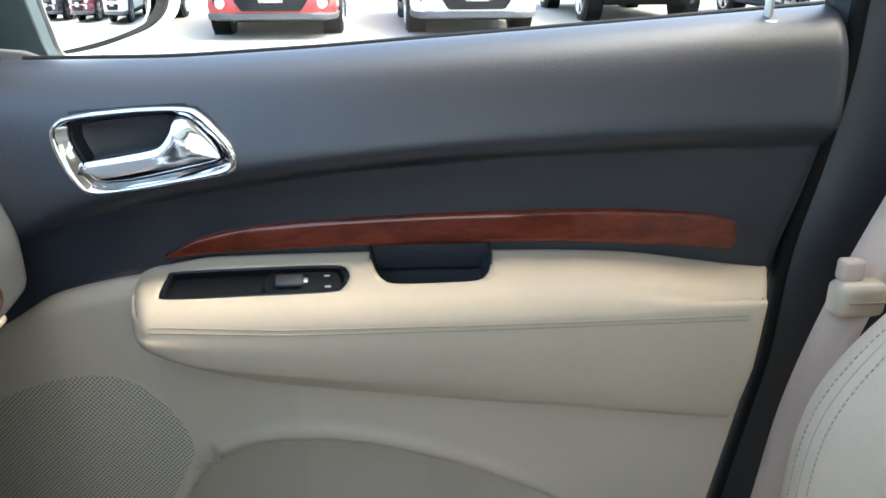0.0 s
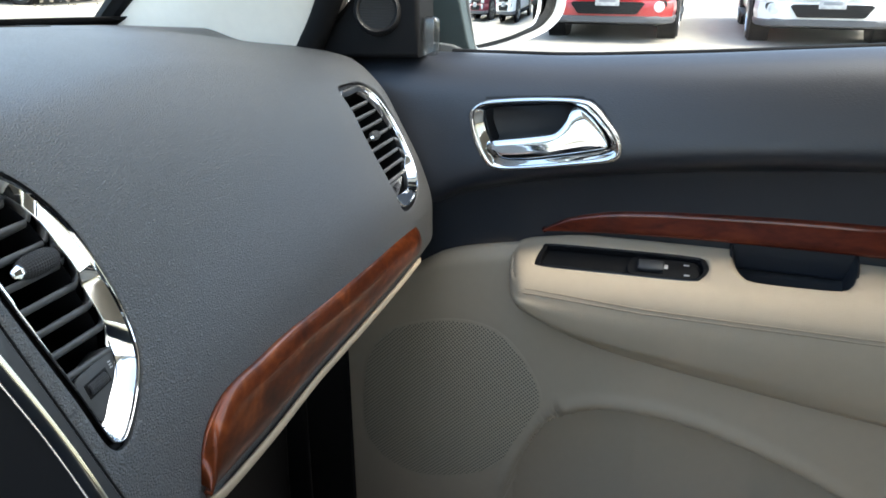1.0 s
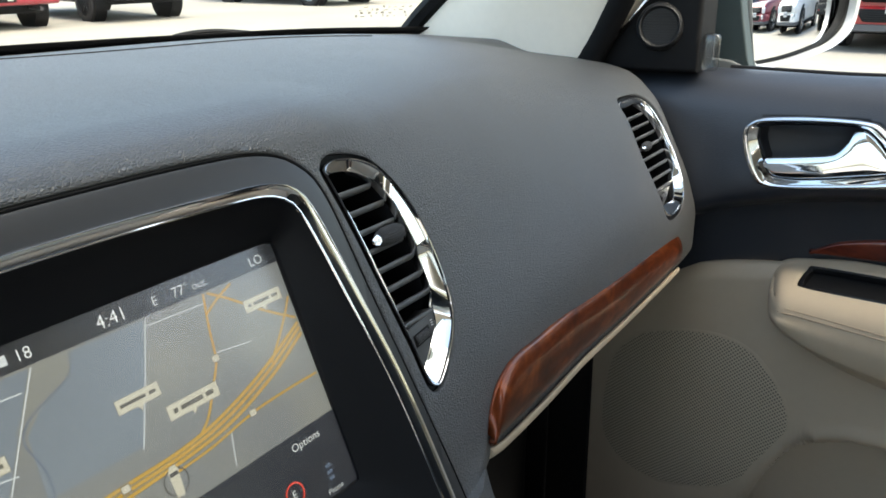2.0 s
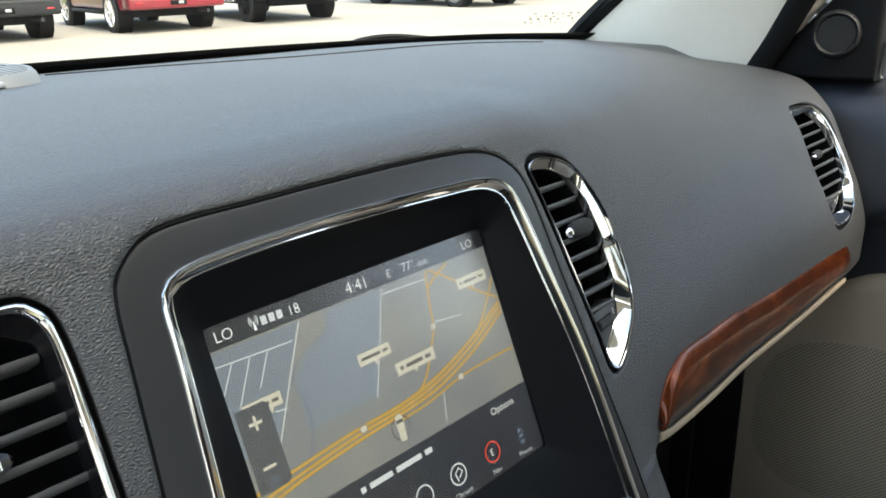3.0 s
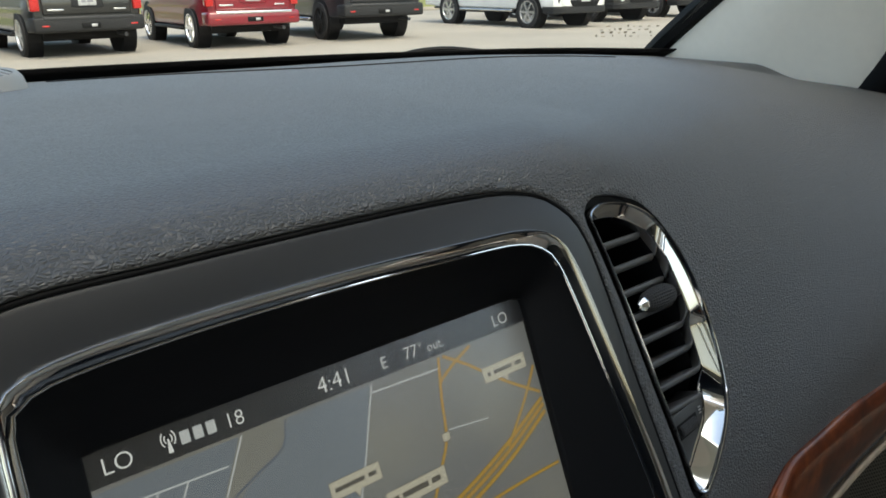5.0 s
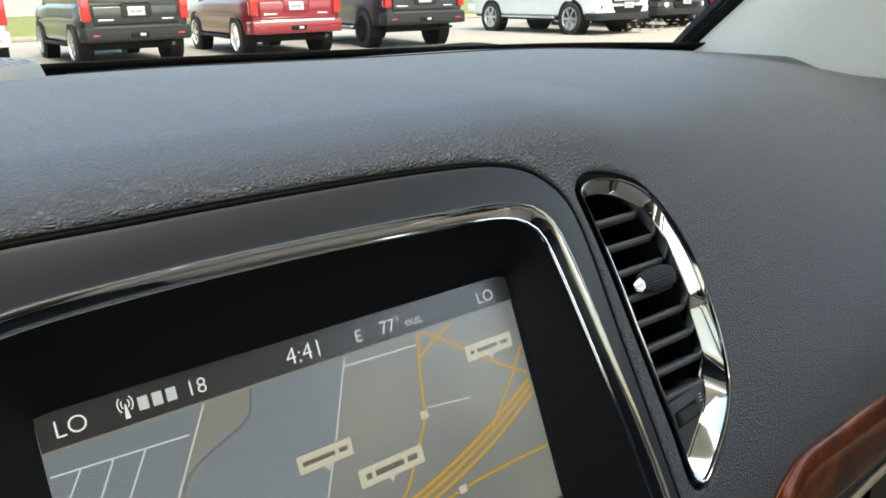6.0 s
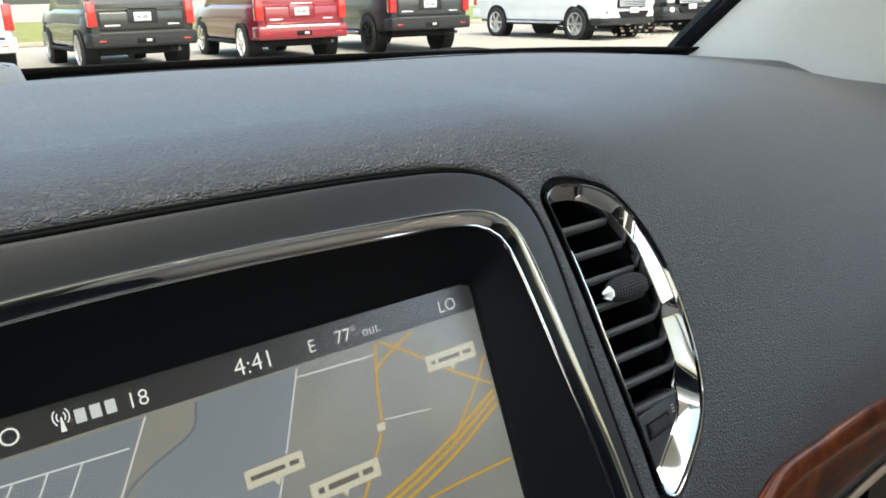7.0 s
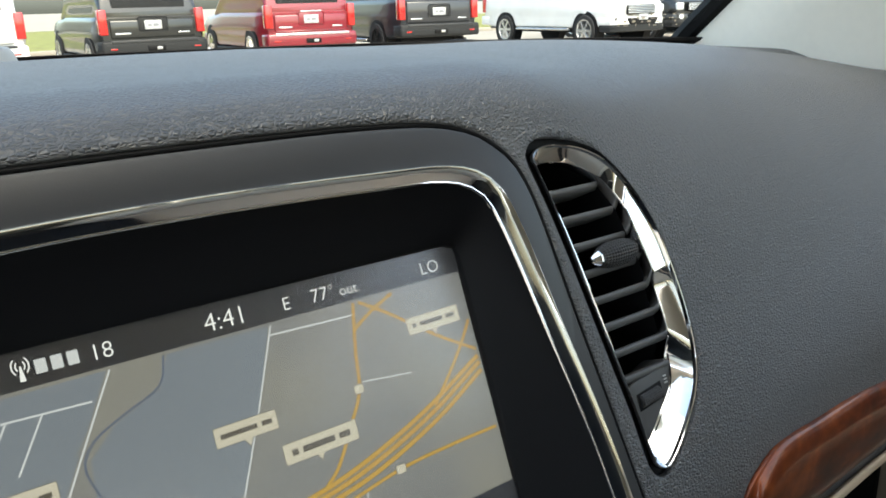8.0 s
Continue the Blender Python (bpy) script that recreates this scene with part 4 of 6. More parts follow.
    cuts = [(SLA, (0, 1, 0), SLE, grown(SWITCH_OUT, -0.001), 0.012), (SLA, (0, 1, 0), SLE, np.array(CUP), 0.02)]
    sheet("armrest", P, BEIGE, d, "padded beige vinyl armrest", None, 0.003, False, cuts)
    # stitched seam: two fine lines of thread lying in the vinyl
    for dz, r in ((0.0, 0.0008), (0.0045, 0.0007)):
        line = []
        for i in range(9, 109, 2):
            zw = float(np.interp(P[i, 40, 1], [-0.392, -0.136, 0.086, 0.2], [0.8895, 0.8912, 0.8950, 0.9020])) + dz
            k = 40 + int(np.argmin(np.abs(P[i, 40:75, 2] - zw)))
            j = k + (1 if P[i, k, 2] > zw else -1)
            f = (zw - P[i, k, 2]) / (P[i, j, 2] - P[i, k, 2] + 1e-9)
            line.append(P[i, k] + (P[i, j] - P[i, k]) * f + np.array([-0.0030, 0, 0]))
        tube("seam", line, r, THREAD, d, "sewn seam", n=6)
    # dark tube where armrest meets lower panel, drawn for the shadow in the crease
    tube("joint", [(float(np.interp(y, [-0.5, 0.08, 0.22], [0.743, 0.736, 0.757])) - 0.001, y, float(ZL(y)) - 0.003) for y in np.linspace(0.222, -0.400, 80)], 0.0017, THREAD, d, "dark line along the armrest joint, standing in for its shadow", n=6)
    # grab cup
    c0 = np.mean(CUP, 0)
    loops("grab_cup", [[SL(*(c0 + (np.array(c) - c0) * k), w) for c in CUP] for k, w in ((1.03, 0.0025), (1.0, 0.003), (0.97, 0.0), (0.93, -0.012), (0.86, -0.028), (0.7, -0.032))], CUPM, d, "deep charcoal grab cup", cap1=True)
    # burl wood strip above the armrest: a flat face with tightly rounded edges and a blunt rear end
    yw = np.concatenate([np.linspace(0.205, 0.15, 16, endpoint=False), np.linspace(0.15, -0.36, 60, endpoint=False), -0.36 - 0.0385 * np.sin(np.linspace(0, math.pi / 2, 24))])
    top = cubic([-0.3985, -0.3972, -0.394, -0.387, -0.372, -0.328, -0.206, -0.087, 0.029, 0.114, 0.171, 0.205], [0.956, 0.963, 0.9695, 0.9745, 0.9790, 0.9845, 0.9895, 0.9897, 0.987, 0.982, 0.9705, 0.953], yw)
    bot = cubic([-0.3985, -0.3975, -0.395, -0.388, -0.372, -0.32, -0.207, -0.087, 0.03, 0.117, 0.173, 0.205], [0.951, 0.945, 0.9405, 0.9383, 0.9395, 0.9445, 0.952, 0.9552, 0.956, 0.9545, 0.9525, 0.951], yw)
    P = np.zeros((len(yw), 19, 3))
    for i, y in enumerate(yw):
        e = float(np.clip((y + 0.3985) / 0.006, 0, 1)) ** 0.5
        for j, q in enumerate(0.5 - 0.5 * np.cos(np.linspace(0, math.pi, 19))):
            P[i, j] = (0.7840 - 0.0095 * max(0.0, 1 - (2 * q - 1) ** 12) ** 0.5 * (0.35 + 0.65 * e), y, bot[i] + (top[i] - bot[i]) * q)
    sheet("wood_trim", P, WOOD_D, d, "glossy red-brown burl wood strip", thick=0.004)
    return d


DOOR = build_door()


def door_handle():
    h = frame_ring("door_handle", H_OUT, H_IN, D, [(0, -0.004), (0.0, 0.002), (0.06, 0.0045), (0.16, 0.0062), (0.28, 0.0066), (0.40, 0.0056), (0.50, 0.0036), (0.60, 0.002), (0.8, -0.001), (1, -0.004), (1, -0.008)], CHROME, DOOR, "chrome inside door handle", 140, 80)
    o = spline(H_IN, 80, True)
    c = o.mean(0)
    loops("handle_cup", [[D(*(c + (p - c) * s), w) for p in o] for s, w in ((1.01, -0.002), (0.99, -0.014), (0.94, -0.024), (0.8, -0.027))], CUPM, h, "dark grey recess behind the lever", cap1=True)
    lever = [(0.2599, 1.0565), (0.2561, 1.0609), (0.2284, 1.0652), (0.1968, 1.0707), (0.1879, 1.076), (0.1806, 1.0869), (0.1766, 1.0971), (0.1674, 1.0989), (0.1564, 1.0916), (0.1435, 1.0777), (0.1367, 1.0644), (0.1391, 1.0589), (0.1704, 1.0518), (0.2196, 1.043), (0.2459, 1.0422), (0.2545, 1.0483)]
    o = spline(lever, 80, True)
    rings = []
    for s, w in ((1.0, -0.012), (1.0, 0.0002), (0.98, 0.0016), (0.93, 0.0026), (0.8, 0.0034), (0.5, 0.0040), (0.25, 0.0041)):
        ring = []
        for p in o:
            core = np.array([p[0], np.interp(p[0], [0.14, 0.165, 0.20, 0.26], [1.062, 1.074, 1.058, 1.050])])
            q = core + (p - core) * s
            ring.append(D(q[0], q[1], w - 0.16 * (q[1] - 1.062) + 0.004 * np.interp(p[0], [0.14, 0.20, 0.26], [-0.2, 0.2, 0.4])))
        rings.append(ring)
    loops("lever", rings, CHROME, h, "polished chrome pull lever", cap0=True, cap1=True, sharp=60)


door_handle()


def switch_panel():
    """Black switch plate let into the sloping armrest top."""
    a, nrm = SLE, SLN
    Q = lambda y, sv, w=0.0: SL(y, sv, w + 0.0015)
    out = SWITCH_OUT
    inn = [(0.198, 0.008), (0.194, 0.028), (0.187, 0.0325), (0.11, 0.034), (0.040, 0.0335), (0.030, 0.029), (0.027, 0.018), (0.032, 0.009), (0.042, 0.006), (0.12, 0.005), (0.19, 0.005)]
    s = frame_ring("switch_panel", out, inn, Q, [(0, -0.003), (0, 0.001), (0.3, 0.0025), (0.8, 0.002), (1, -0.001), (1, -0.006)], GLOSSBLK, DOOR, "black window switch plate", 90)
    plate("tray", grown(inn, 0.0025, 64), Q, -0.014, -0.006, 0.001, BLACK, s)
    plate("switch_block", [(0.100, 0.007), (0.100, 0.031), (0.08, 0.0325), (0.040, 0.032), (0.031, 0.026), (0.030, 0.012), (0.04, 0.007)], Q, -0.008, -0.0015, 0.001, BLACK, s)
    rbox("window_switch", (-0.014, -0.007, 0), (0.014, 0.007, 0.006), 0.002, SATIN, s, "small grey rocker switch", m=Matrix.Translation(Q(0.080, 0.019, -0.002)) @ Matrix(((0, a[0], nrm[0]), (1, 0, 0), (0, a[2], nrm[2]))).to_4x4())
    for y, sv in ((0.043, 0.026), (0.042, 0.012)):
        rbox("lamp_mark", (-0.003, -0.001, 0), (0.003, 0.001, 0.0008), 0.0002, PIN, s, m=Matrix.Translation(Q(y, sv, -0.0014)) @ Matrix(((0, a[0], nrm[0]), (1, 0, 0), (0, a[2], nrm[2]))).to_4x4())
    rbox("icon", (-0.004, -0.003, 0), (0.004, 0.003, 0.0008), 0.0004, PIN, s, m=Matrix.Translation(Q(0.066, 0.021, -0.0012)) @ Matrix(((0, a[0], nrm[0]), (1, 0, 0), (0, a[2], nrm[2]))).to_4x4())


switch_panel()


def lower_panel():
    ypk = [0.262, 0.238, 0.206, 0.190, 0.160, 0.128, 0.077, 0.02, -0.03, -0.09, -0.165, -0.24]
    zpk = [0.40, 0.60, 0.679, 0.708, 0.732, 0.748, 0.755, 0.748, 0.734, 0.712, 0.675, 0.635]
    zp = lambda y: cubic(ypk[::-1], zpk[::-1], y)
    ny, nz = 190, 150
    P = np.zeros((ny, nz, 3))
    Y = np.concatenate([np.linspace(0.472, -0.465, ny - 1), [-0.472]])
    for i, y in enumerate(Y):
        k = float(np.clip((y - 0.165) / 0.03, 0, 1))
        zt = k * (float(ZB(y)) - 0.002) + (1 - k) * min(float(ZB(y)) - 0.02, float(ZL(min(y, 0.225))) + 0.02)
        for j, s in enumerate(np.linspace(0, 1, nz)):
            z = zt - s * (zt - 0.42)
            base = float(np.interp(y, [-0.5, 0.08, 0.22, 0.32, 0.48], [0.745, 0.738, 0.761, 0.770, 0.802]))
            base += 0.012 * max(0.0, 0.75 - z)
            # roll outward at the upper front edge
            e = max(0.0, 1 - (zt - z) / 0.018)
            base += 0.014 * e * e
            # pocket: the panel steps back below its lip
            if -0.24 < y < 0.30:
                dist = (float(zp(y)) - z) / (0.006 + 0.10 * max(0.0, y - 0.18))
                k = float(np.clip(dist, 0, 1))
                k = k * k * (3 - 2 * k)
                fade = float(np.clip((y + 0.22) / 0.16, 0, 1))
                base += 0.065 * k * fade
                lip = math.exp(-((dist + 1.2) / 1.6) ** 2)
                base -= 0.004 * lip * fade
            if i == ny - 1:
                base += 0.04
            P[i, j] = (base, rear(y, z) + 0.02 * float(np.clip(-(y + 0.2) / 0.2, 0, 1)), z)
    sheet("lower_panel", P, BEIGE_D, DOOR, "beige moulded lower panel with a map pocket", thick=0.003)
    # speaker grille: a slightly domed perforated panel with a plain rim in a shallow groove
    shape = spline([(0.345, 0.824), (0.300, 0.834), (0.265, 0.832), (0.238, 0.820), (0.215, 0.797), (0.196, 0.768), (0.188, 0.740), (0.196, 0.700), (0.222, 0.655), (0.262, 0.612), (0.312, 0.590), (0.370, 0.575), (0.420, 0.585), (0.448, 0.615), (0.452, 0.670), (0.440, 0.745), (0.405, 0.795)], 96, True)
    c = shape.mean(0)

    def on_panel(k, w):
        ring = []
        for q in shape:
            y, z = c + (q - c) * k
            ring.append((float(np.interp(y, [-0.5, 0.08, 0.22, 0.32, 0.48], [0.745, 0.738, 0.761, 0.770, 0.802])) + 0.012 * max(0.0, 0.75 - z) - w, y, z))
        return ring

    sg = loops("speaker_grille", [on_panel(k, w) for k, w in ((0.945, 0.0034), (0.8, 0.0042), (0.5, 0.005), (0.2, 0.0055), (0.02, 0.0056))], SPEAKER, DOOR, "perforated beige speaker grille", cap1=True)
    loops("grille_rim", [on_panel(k, w) for k, w in ((1.0, -0.002), (0.995, 0.0012), (0.985, 0.0026), (0.965, 0.0033), (0.944, 0.0035), (0.944, 0.002))], BEIGE_D, sg, "plain beige rim")
    tube("groove", [(r[0] - 0.0006, r[1], r[2]) for r in on_panel(1.006, 0.0)], 0.0012, THREAD, sg, "fine shadow gap", n=6, closed=True, up=(1, 0, 0))


lower_panel()


def lock_pin():
    lathe("lock_pin", [(0.013, -0.006), (0.0135, 0.0005), (0.012, 0.002), (0.0048, 0.0025), (0.0044, 0.008), (0.0044, 0.030), (0.0035, 0.032)], (0.802, -0.411, 1.1755), (0, 0, 1), PIN, DOOR, "grey metal lock pin")


lock_pin()


def sail():
    """Black mirror sail with a round tweeter, and the clear tab beside it."""
    tri = [(0.500, 1.138), (0.486, 1.148), (0.464, 1.173), (0.440, 1.195), (0.405, 1.235), (0.372, 1.285), (0.353, 1.30), (0.350, 1.25), (0.350, 1.18), (0.351, 1.143)]
    W = lambda y, z, w=0.0: np.array([0.772 - w, y, z])
    s = plate("mirror_sail", tri, W, -0.05, 0.004, 0.006, BLACK, DOOR, "black mirror sail panel", smooth_outline=False)
    tw = lathe("tweeter", [(0.028, -0.006), (0.027, 0.004), (0.0245, 0.011), (0.0225, 0.0125), (0.0205, 0.0105), (0.0198, 0.008), (0.001, 0.009)], (0.768, 0.397, 1.193), (-1, -0.25, 0.1), TWEETM, DOOR, "round black tweeter")
    for k in range(-6, 7):
        z = k * 0.0029
        half = math.sqrt(max(0, 0.0188 ** 2 - z * z))
        if half > 0.004:
            ctr = Vector((0.768, 0.397, 1.193)) + Vector((-1, -0.25, 0.1)).normalized() * 0.0095
            rbox("rib", (-0.001, -half, -0.0008), (0.001, half, 0.0008), 0, TWEETM, tw, m=Matrix.Translation(ctr + Vector((0, 0, z))) @ Matrix.Rotation(0.245, 4, "Z"))
    rbox("corner_tab", (0.777, 0.331, 1.144), (0.790, 0.351, 1.187), 0.006, CLEAR, DOOR, "clear plastic corner tab", seg=3)


sail()


def windows():
    # side glass
    P = np.array([[(0.836 + 0.02 * s - 0.16 * s * s, y - 0.05 * s * (1 if y > 0 else 0), 1.12 + 0.46 * s) for s in np.linspace(0, 1, 8)] for y in np.linspace(0.44, -0.50, 16)])
    g = sheet("window_1", P, GLASS, thick=0)
    g.visible_shadow = False
    tagged(g, "clear side window glass of the passenger door", "window", kind="structure")
    # windscreen: leans back from the cowl to the roof
    base = spline([(-0.72, 0.735), (-0.61, 0.84), (-0.40, 0.92), (-0.18, 0.975), (CX, 1.005), (0.20, 0.975), (0.42, 0.92), (0.63, 0.845), (0.742, 0.737)], 40)
    P = np.array([[(CX + (x - CX) * (1 - 0.13 * s), y + 0.02 - s * (y - 0.20 + 0.18), 1.165 + 0.015 * math.cos((x - CX) * 2) + s * 0.455) for s in np.linspace(0, 1, 16)] for x, y in base])
    g = sheet("window_2", P, SCREENG, thick=0)
    g.visible_shadow = False
    tagged(g, "clear raked windscreen", "window", kind="structure")
    # black ceramic band along its foot, just inside the glass
    B = np.array([[(x, y + 0.008 - s * 0.042, 1.158 + 0.010 * math.cos((x - CX) * 2) + s * 0.023) for s in np.linspace(0, 1, 4)] for x, y in base])
    b = sheet("windscreen_band", B, BLACK, thick=0.001)
    tagged(b, "black ceramic band at the foot of the windscreen", "trim", kind="structure")
    # unreadable etched marks in the lower corner
    mk = thing("glass_marking", (0.62, 0.86, 1.2), "small unreadable brown etched marking on the windscreen", "marking")
    rng = random.Random(4)
    for row in range(4):
        dx = 0.002 + 0.003 * (row % 2)
        while dx < 0.052:
            w = rng.choice((0.0016, 0.003, 0.0055, 0.008))
            if rng.random() < 0.78:
                h = rng.choice((0.0009, 0.0012, 0.0024))
                y, z = 0.782 - dx * 0.9 - row * 0.0035, 1.1965 + row * 0.0040
                rbox("bar", (0.678 + dx, y, z), (0.678 + dx + w, y + 0.0004, z + h), 0, ETCH, mk)
            dx += w + 0.0022


windows()


def pillar():
    """Cream windscreen pillar trim running up and back from the end of the pad."""
    L = [((0.752, 0.752, 1.150), (0.736, 0.60, 1.150), (0.750, 0.502, 1.135), (0.775, 0.475, 1.13)),
         ((0.742, 0.715, 1.185), (0.728, 0.595, 1.185), (0.745, 0.475, 1.180), (0.78, 0.452, 1.18)),
         ((0.715, 0.600, 1.270), (0.705, 0.52, 1.270), (0.725, 0.425, 1.265), (0.765, 0.39, 1.26)),
         ((0.680, 0.440, 1.390), (0.672, 0.39, 1.390), (0.690, 0.34, 1.385), (0.735, 0.30, 1.38)),
         ((0.625, 0.220, 1.560), (0.62, 0.19, 1.555), (0.64, 0.14, 1.55), (0.70, 0.10, 1.54)),
         ((0.590, 0.120, 1.630), (0.59, 0.08, 1.63), (0.61, 0.04, 1.62), (0.68, 0.0, 1.61))]
    for side, name in ((1, "pillar_passenger"), (-1, "pillar_driver")):
        A = np.array(L)
        if side < 0:
            A[..., 0] = 2 * CX - A[..., 0]
        rows = np.array([spline(r, 20) for r in A])
        P = np.stack([spline(rows[:, j], 40) for j in range(20)], 1)
        tagged(sheet(name, P, CREAM, thick=0.012, flip=side > 0), "pale cream trimmed windscreen pillar", "pillar", kind="structure")
        # weatherstrip along the rear edge of the trim
        wsp = spline([r[2] + np.array([0.012 * side, -0.012, 0.0]) for r in A], 30)
        tagged(tube("pillar_seal", wsp, 0.016, RUBBER, n=10), "black weatherstrip behind the pillar trim", "trim", kind="structure")
        # black glass edge in front of the trim
        pts = spline([r[0] + np.array([0.006 * side, 0.012, 0.004]) for r in A], 30)
        tagged(tube("pillar_edge", pts, 0.014, BLACK, n=8), "black windscreen edge band beside the pillar", "trim", kind="structure")


pillar()


def b_pillar():
    z = np.linspace(0.42, 1.62, 40)
    P = np.array([[(0.80 + dx - 0.12 * max(0, q - 1.2), float(YR(min(q, 1.2))) + dy - 0.02, q) for dx, dy in spline([(0.03, 0.012), (0.01, -0.004), (-0.005, -0.03), (-0.012, -0.07), (-0.008, -0.13), (0.01, -0.19), (0.05, -0.21)], 24)] for q in z])
    tagged(sheet("pillar_belt", P, PILLARV, thick=0.006), "dark blue-grey trimmed middle pillar behind the door", "pillar", kind="structure")
    pts = [(0.800, float(YR(min(q, 1.2))) - 0.026, q) for q in np.linspace(0.45, 1.55, 40)]
    tagged(tube("door_seal", pts, 0.009, RUBBER, n=10), "black rubber door seal", "trim", kind="structure")


b_pillar()


def seat():
    s = thing("passenger_seat", (0.38, -0.45, 0.40), "beige leather front passenger seat with stitched bolster", "car seat")
    # backrest: sections up the back, rounded bolsters
    rows = []
    for z, yf, w in ((0.55, -0.335, 0.235), (0.65, -0.358, 0.24), (0.75, -0.352, 0.240), (0.85, -0.360, 0.236), (0.93, -0.400, 0.226), (1.0, -0.455, 0.205), (1.06, -0.52, 0.165), (1.10, -0.575, 0.11)):
        prof = [(-w, -0.15), (-w - 0.012, -0.06), (-w + 0.01, -0.01), (-w + 0.055, 0.0), (-w * 0.5, -0.045), (0, -0.055), (w * 0.5, -0.045), (w - 0.055, 0.0), (w - 0.01, -0.01), (w + 0.012, -0.06), (w, -0.15)]
        rows.append([(0.385 + a, yf + b - 0.037, z) for a, b in spline(prof, 72)])
    R = np.array(rows)
    P = np.stack([spline(R[:, j], 50) for j in range(72)], 1)
    loops("backrest", P, LEATHER, s, closed=True, cap0=True, cap1=True)
    rbox("seat_base", (0.14, -0.75, 0.42), (0.63, 0.06, 0.60), 0.06, LEATHER, s, seg=4)
    for k in (53, 55):
        stitches("stitching", [P[i, k] + np.array([0.0, 0.0006, 0]) for i in range(6, 46)], 0.004, 0.0025, 0.0006, STITCH, s, "row of small stitches")
    tube("seam", [P[i, 54] + np.array([0.0, -0.0004, 0]) for i in range(6, 46)], 0.0008, STITCH, s, "sewn seam", n=6)
    b = thing("seat_belt", (0.72, -0.5, 0.6), "beige webbing seat belt hanging beside the pillar", "seat belt")
    pts = spline([(0.745, -0.68, 1.30), (0.735, -0.60, 1.10), (0.715, -0.535, 0.99), (0.69, -0.478, 0.89), (0.69, -0.450, 0.78), (0.69, -0.436, 0.67), (0.69, -0.42, 0.55)], 40)
    P = np.array([[p + np.array([0.75 * dx, 0.55 * dx, dx * 0.3]) for dx in (-0.022, -0.008, 0.008, 0.022)] for p in pts])
    sheet("webbing", P, WEB, b, thick=0.0018)
    g = rbox("belt_guide", (0.672, -0.512, 0.899), (0.700, -0.459, 0.936), 0.009, GUIDEM, b, "cream plastic belt guide", seg=4)
    rbox("slot", (0.6695, -0.512, 0.9165), (0.6725, -0.470, 0.9185), 0.0005, THREAD, g)
    rbox("belt_fold", (0.684, -0.49, 0.934), (0.700, -0.466, 0.957), 0.004, WEB, b, "folded webbing", seg=3)


seat()


def side_mirror():
    """Door mirror outside: bright-rimmed housing with a real mirror."""
    m = thing("side_mirror", (1.06, 0.34, 1.11), "silver-rimmed passenger door mirror with clear glass", "mirror")
    A, B = Vector((0.905, 0.340, 0)), Vector((1.175, 0.286, 0))
    t = (B - A).normalized()
    nrm = Vector((t.y, -t.x, 0))
    Q = lambda u, v, w=0.0: np.array(A + t * u + nrm * w + Vector((0, 0, v)))
    out = [(0.004, 1.19), (0.016, 1.158), (0.024, 1.139), (0.037, 1.1295), (0.07, 1.126), (0.14, 1.1255), (0.21, 1.1285), (0.28, 1.134), (0.330, 1.146), (0.358, 1.163), (0.368, 1.20), (0.36, 1.25), (0.32, 1.282), (0.15, 1.292), (0.02, 1.282), (-0.004, 1.24)]
    c = np.mean(out, 0)
    inn = [(0.013, 1.19), (0.024, 1.158), (0.030, 1.143), (0.040, 1.1350), (0.07, 1.1315), (0.14, 1.1315), (0.21, 1.1350), (0.276, 1.1405), (0.320, 1.152), (0.344, 1.168), (0.352, 1.20), (0.345, 1.245), (0.31, 1.274), (0.15, 1.283), (0.03, 1.273), (0.006, 1.24)]
    pane = [(0.017, 1.19), (0.028, 1.158), (0.034, 1.146), (0.042, 1.1385), (0.07, 1.1370), (0.14, 1.1385), (0.21, 1.1425), (0.262, 1.1475), (0.290, 1.157), (0.311, 1.171), (0.322, 1.20), (0.315, 1.24), (0.29, 1.264), (0.15, 1.275), (0.034, 1.266), (0.012, 1.24)]
    frame_ring("rim", out, inn, Q, [(0, -0.02), (0, 0.004), (0.3, 0.008), (0.8, 0.006), (1, -0.006)], mat("silver_rim", (0.50, 0.51, 0.52), 0.35, 0.4), m, "silver grey rim")
    frame_ring("pane_gap", inn, pane, Q, [(0, -0.004), (0.1, -0.008), (0.9, -0.010), (1, -0.008)], BLACK, m, "dark gap round the glass")
    o = spline(out, 60, True)
    loops("housing", [[Q(*(c + (p - c) * s), w) for p in o] for s, w in ((1.0, -0.015), (1.02, -0.05), (0.9, -0.10), (0.5, -0.13))], GLOSSBLK, m, cap1=True)
    # convex glass
    o = spline(grown(pane, 0.001), 60, True)
    cc = o.mean(0)
    bow = lambda p: -0.004 - ((p[0] - cc[0]) ** 2 + (p[1] - 1.153) ** 2) / (2 * 1.4)
    loops("mirror_pane", [[Q(*(cc + (p - cc) * k), bow(cc + (p - cc) * k)) for p in o] for k in np.linspace(1.0, 0.02, 16)], MIRROR, m, "convex mirror glass", cap1=True)
    W = lambda y, z, w=0.0: np.array([0.872 - w, y, z])
    plate("mirror_arm", [(0.42, 1.10), (0.315, 1.133), (0.321, 1.152), (0.332, 1.20), (0.345, 1.27), (0.42, 1.27)], W, -0.02, 0.004, 0.003, mat("dark_teal_paint", (0.030, 0.044, 0.047), 0.5, spec=0.4), m, "dark mirror arm", smooth_outline=False)
    plate("arm_foot", [(0.42, 1.08), (0.308, 1.122), (0.315, 1.138), (0.34, 1.1475), (0.42, 1.155)], W, -0.02, 0.008, 0.003, mat("foot_grey", (0.15, 0.155, 0.157), 0.5, spec=0.4), m, "grey mirror foot", smooth_outline=False)


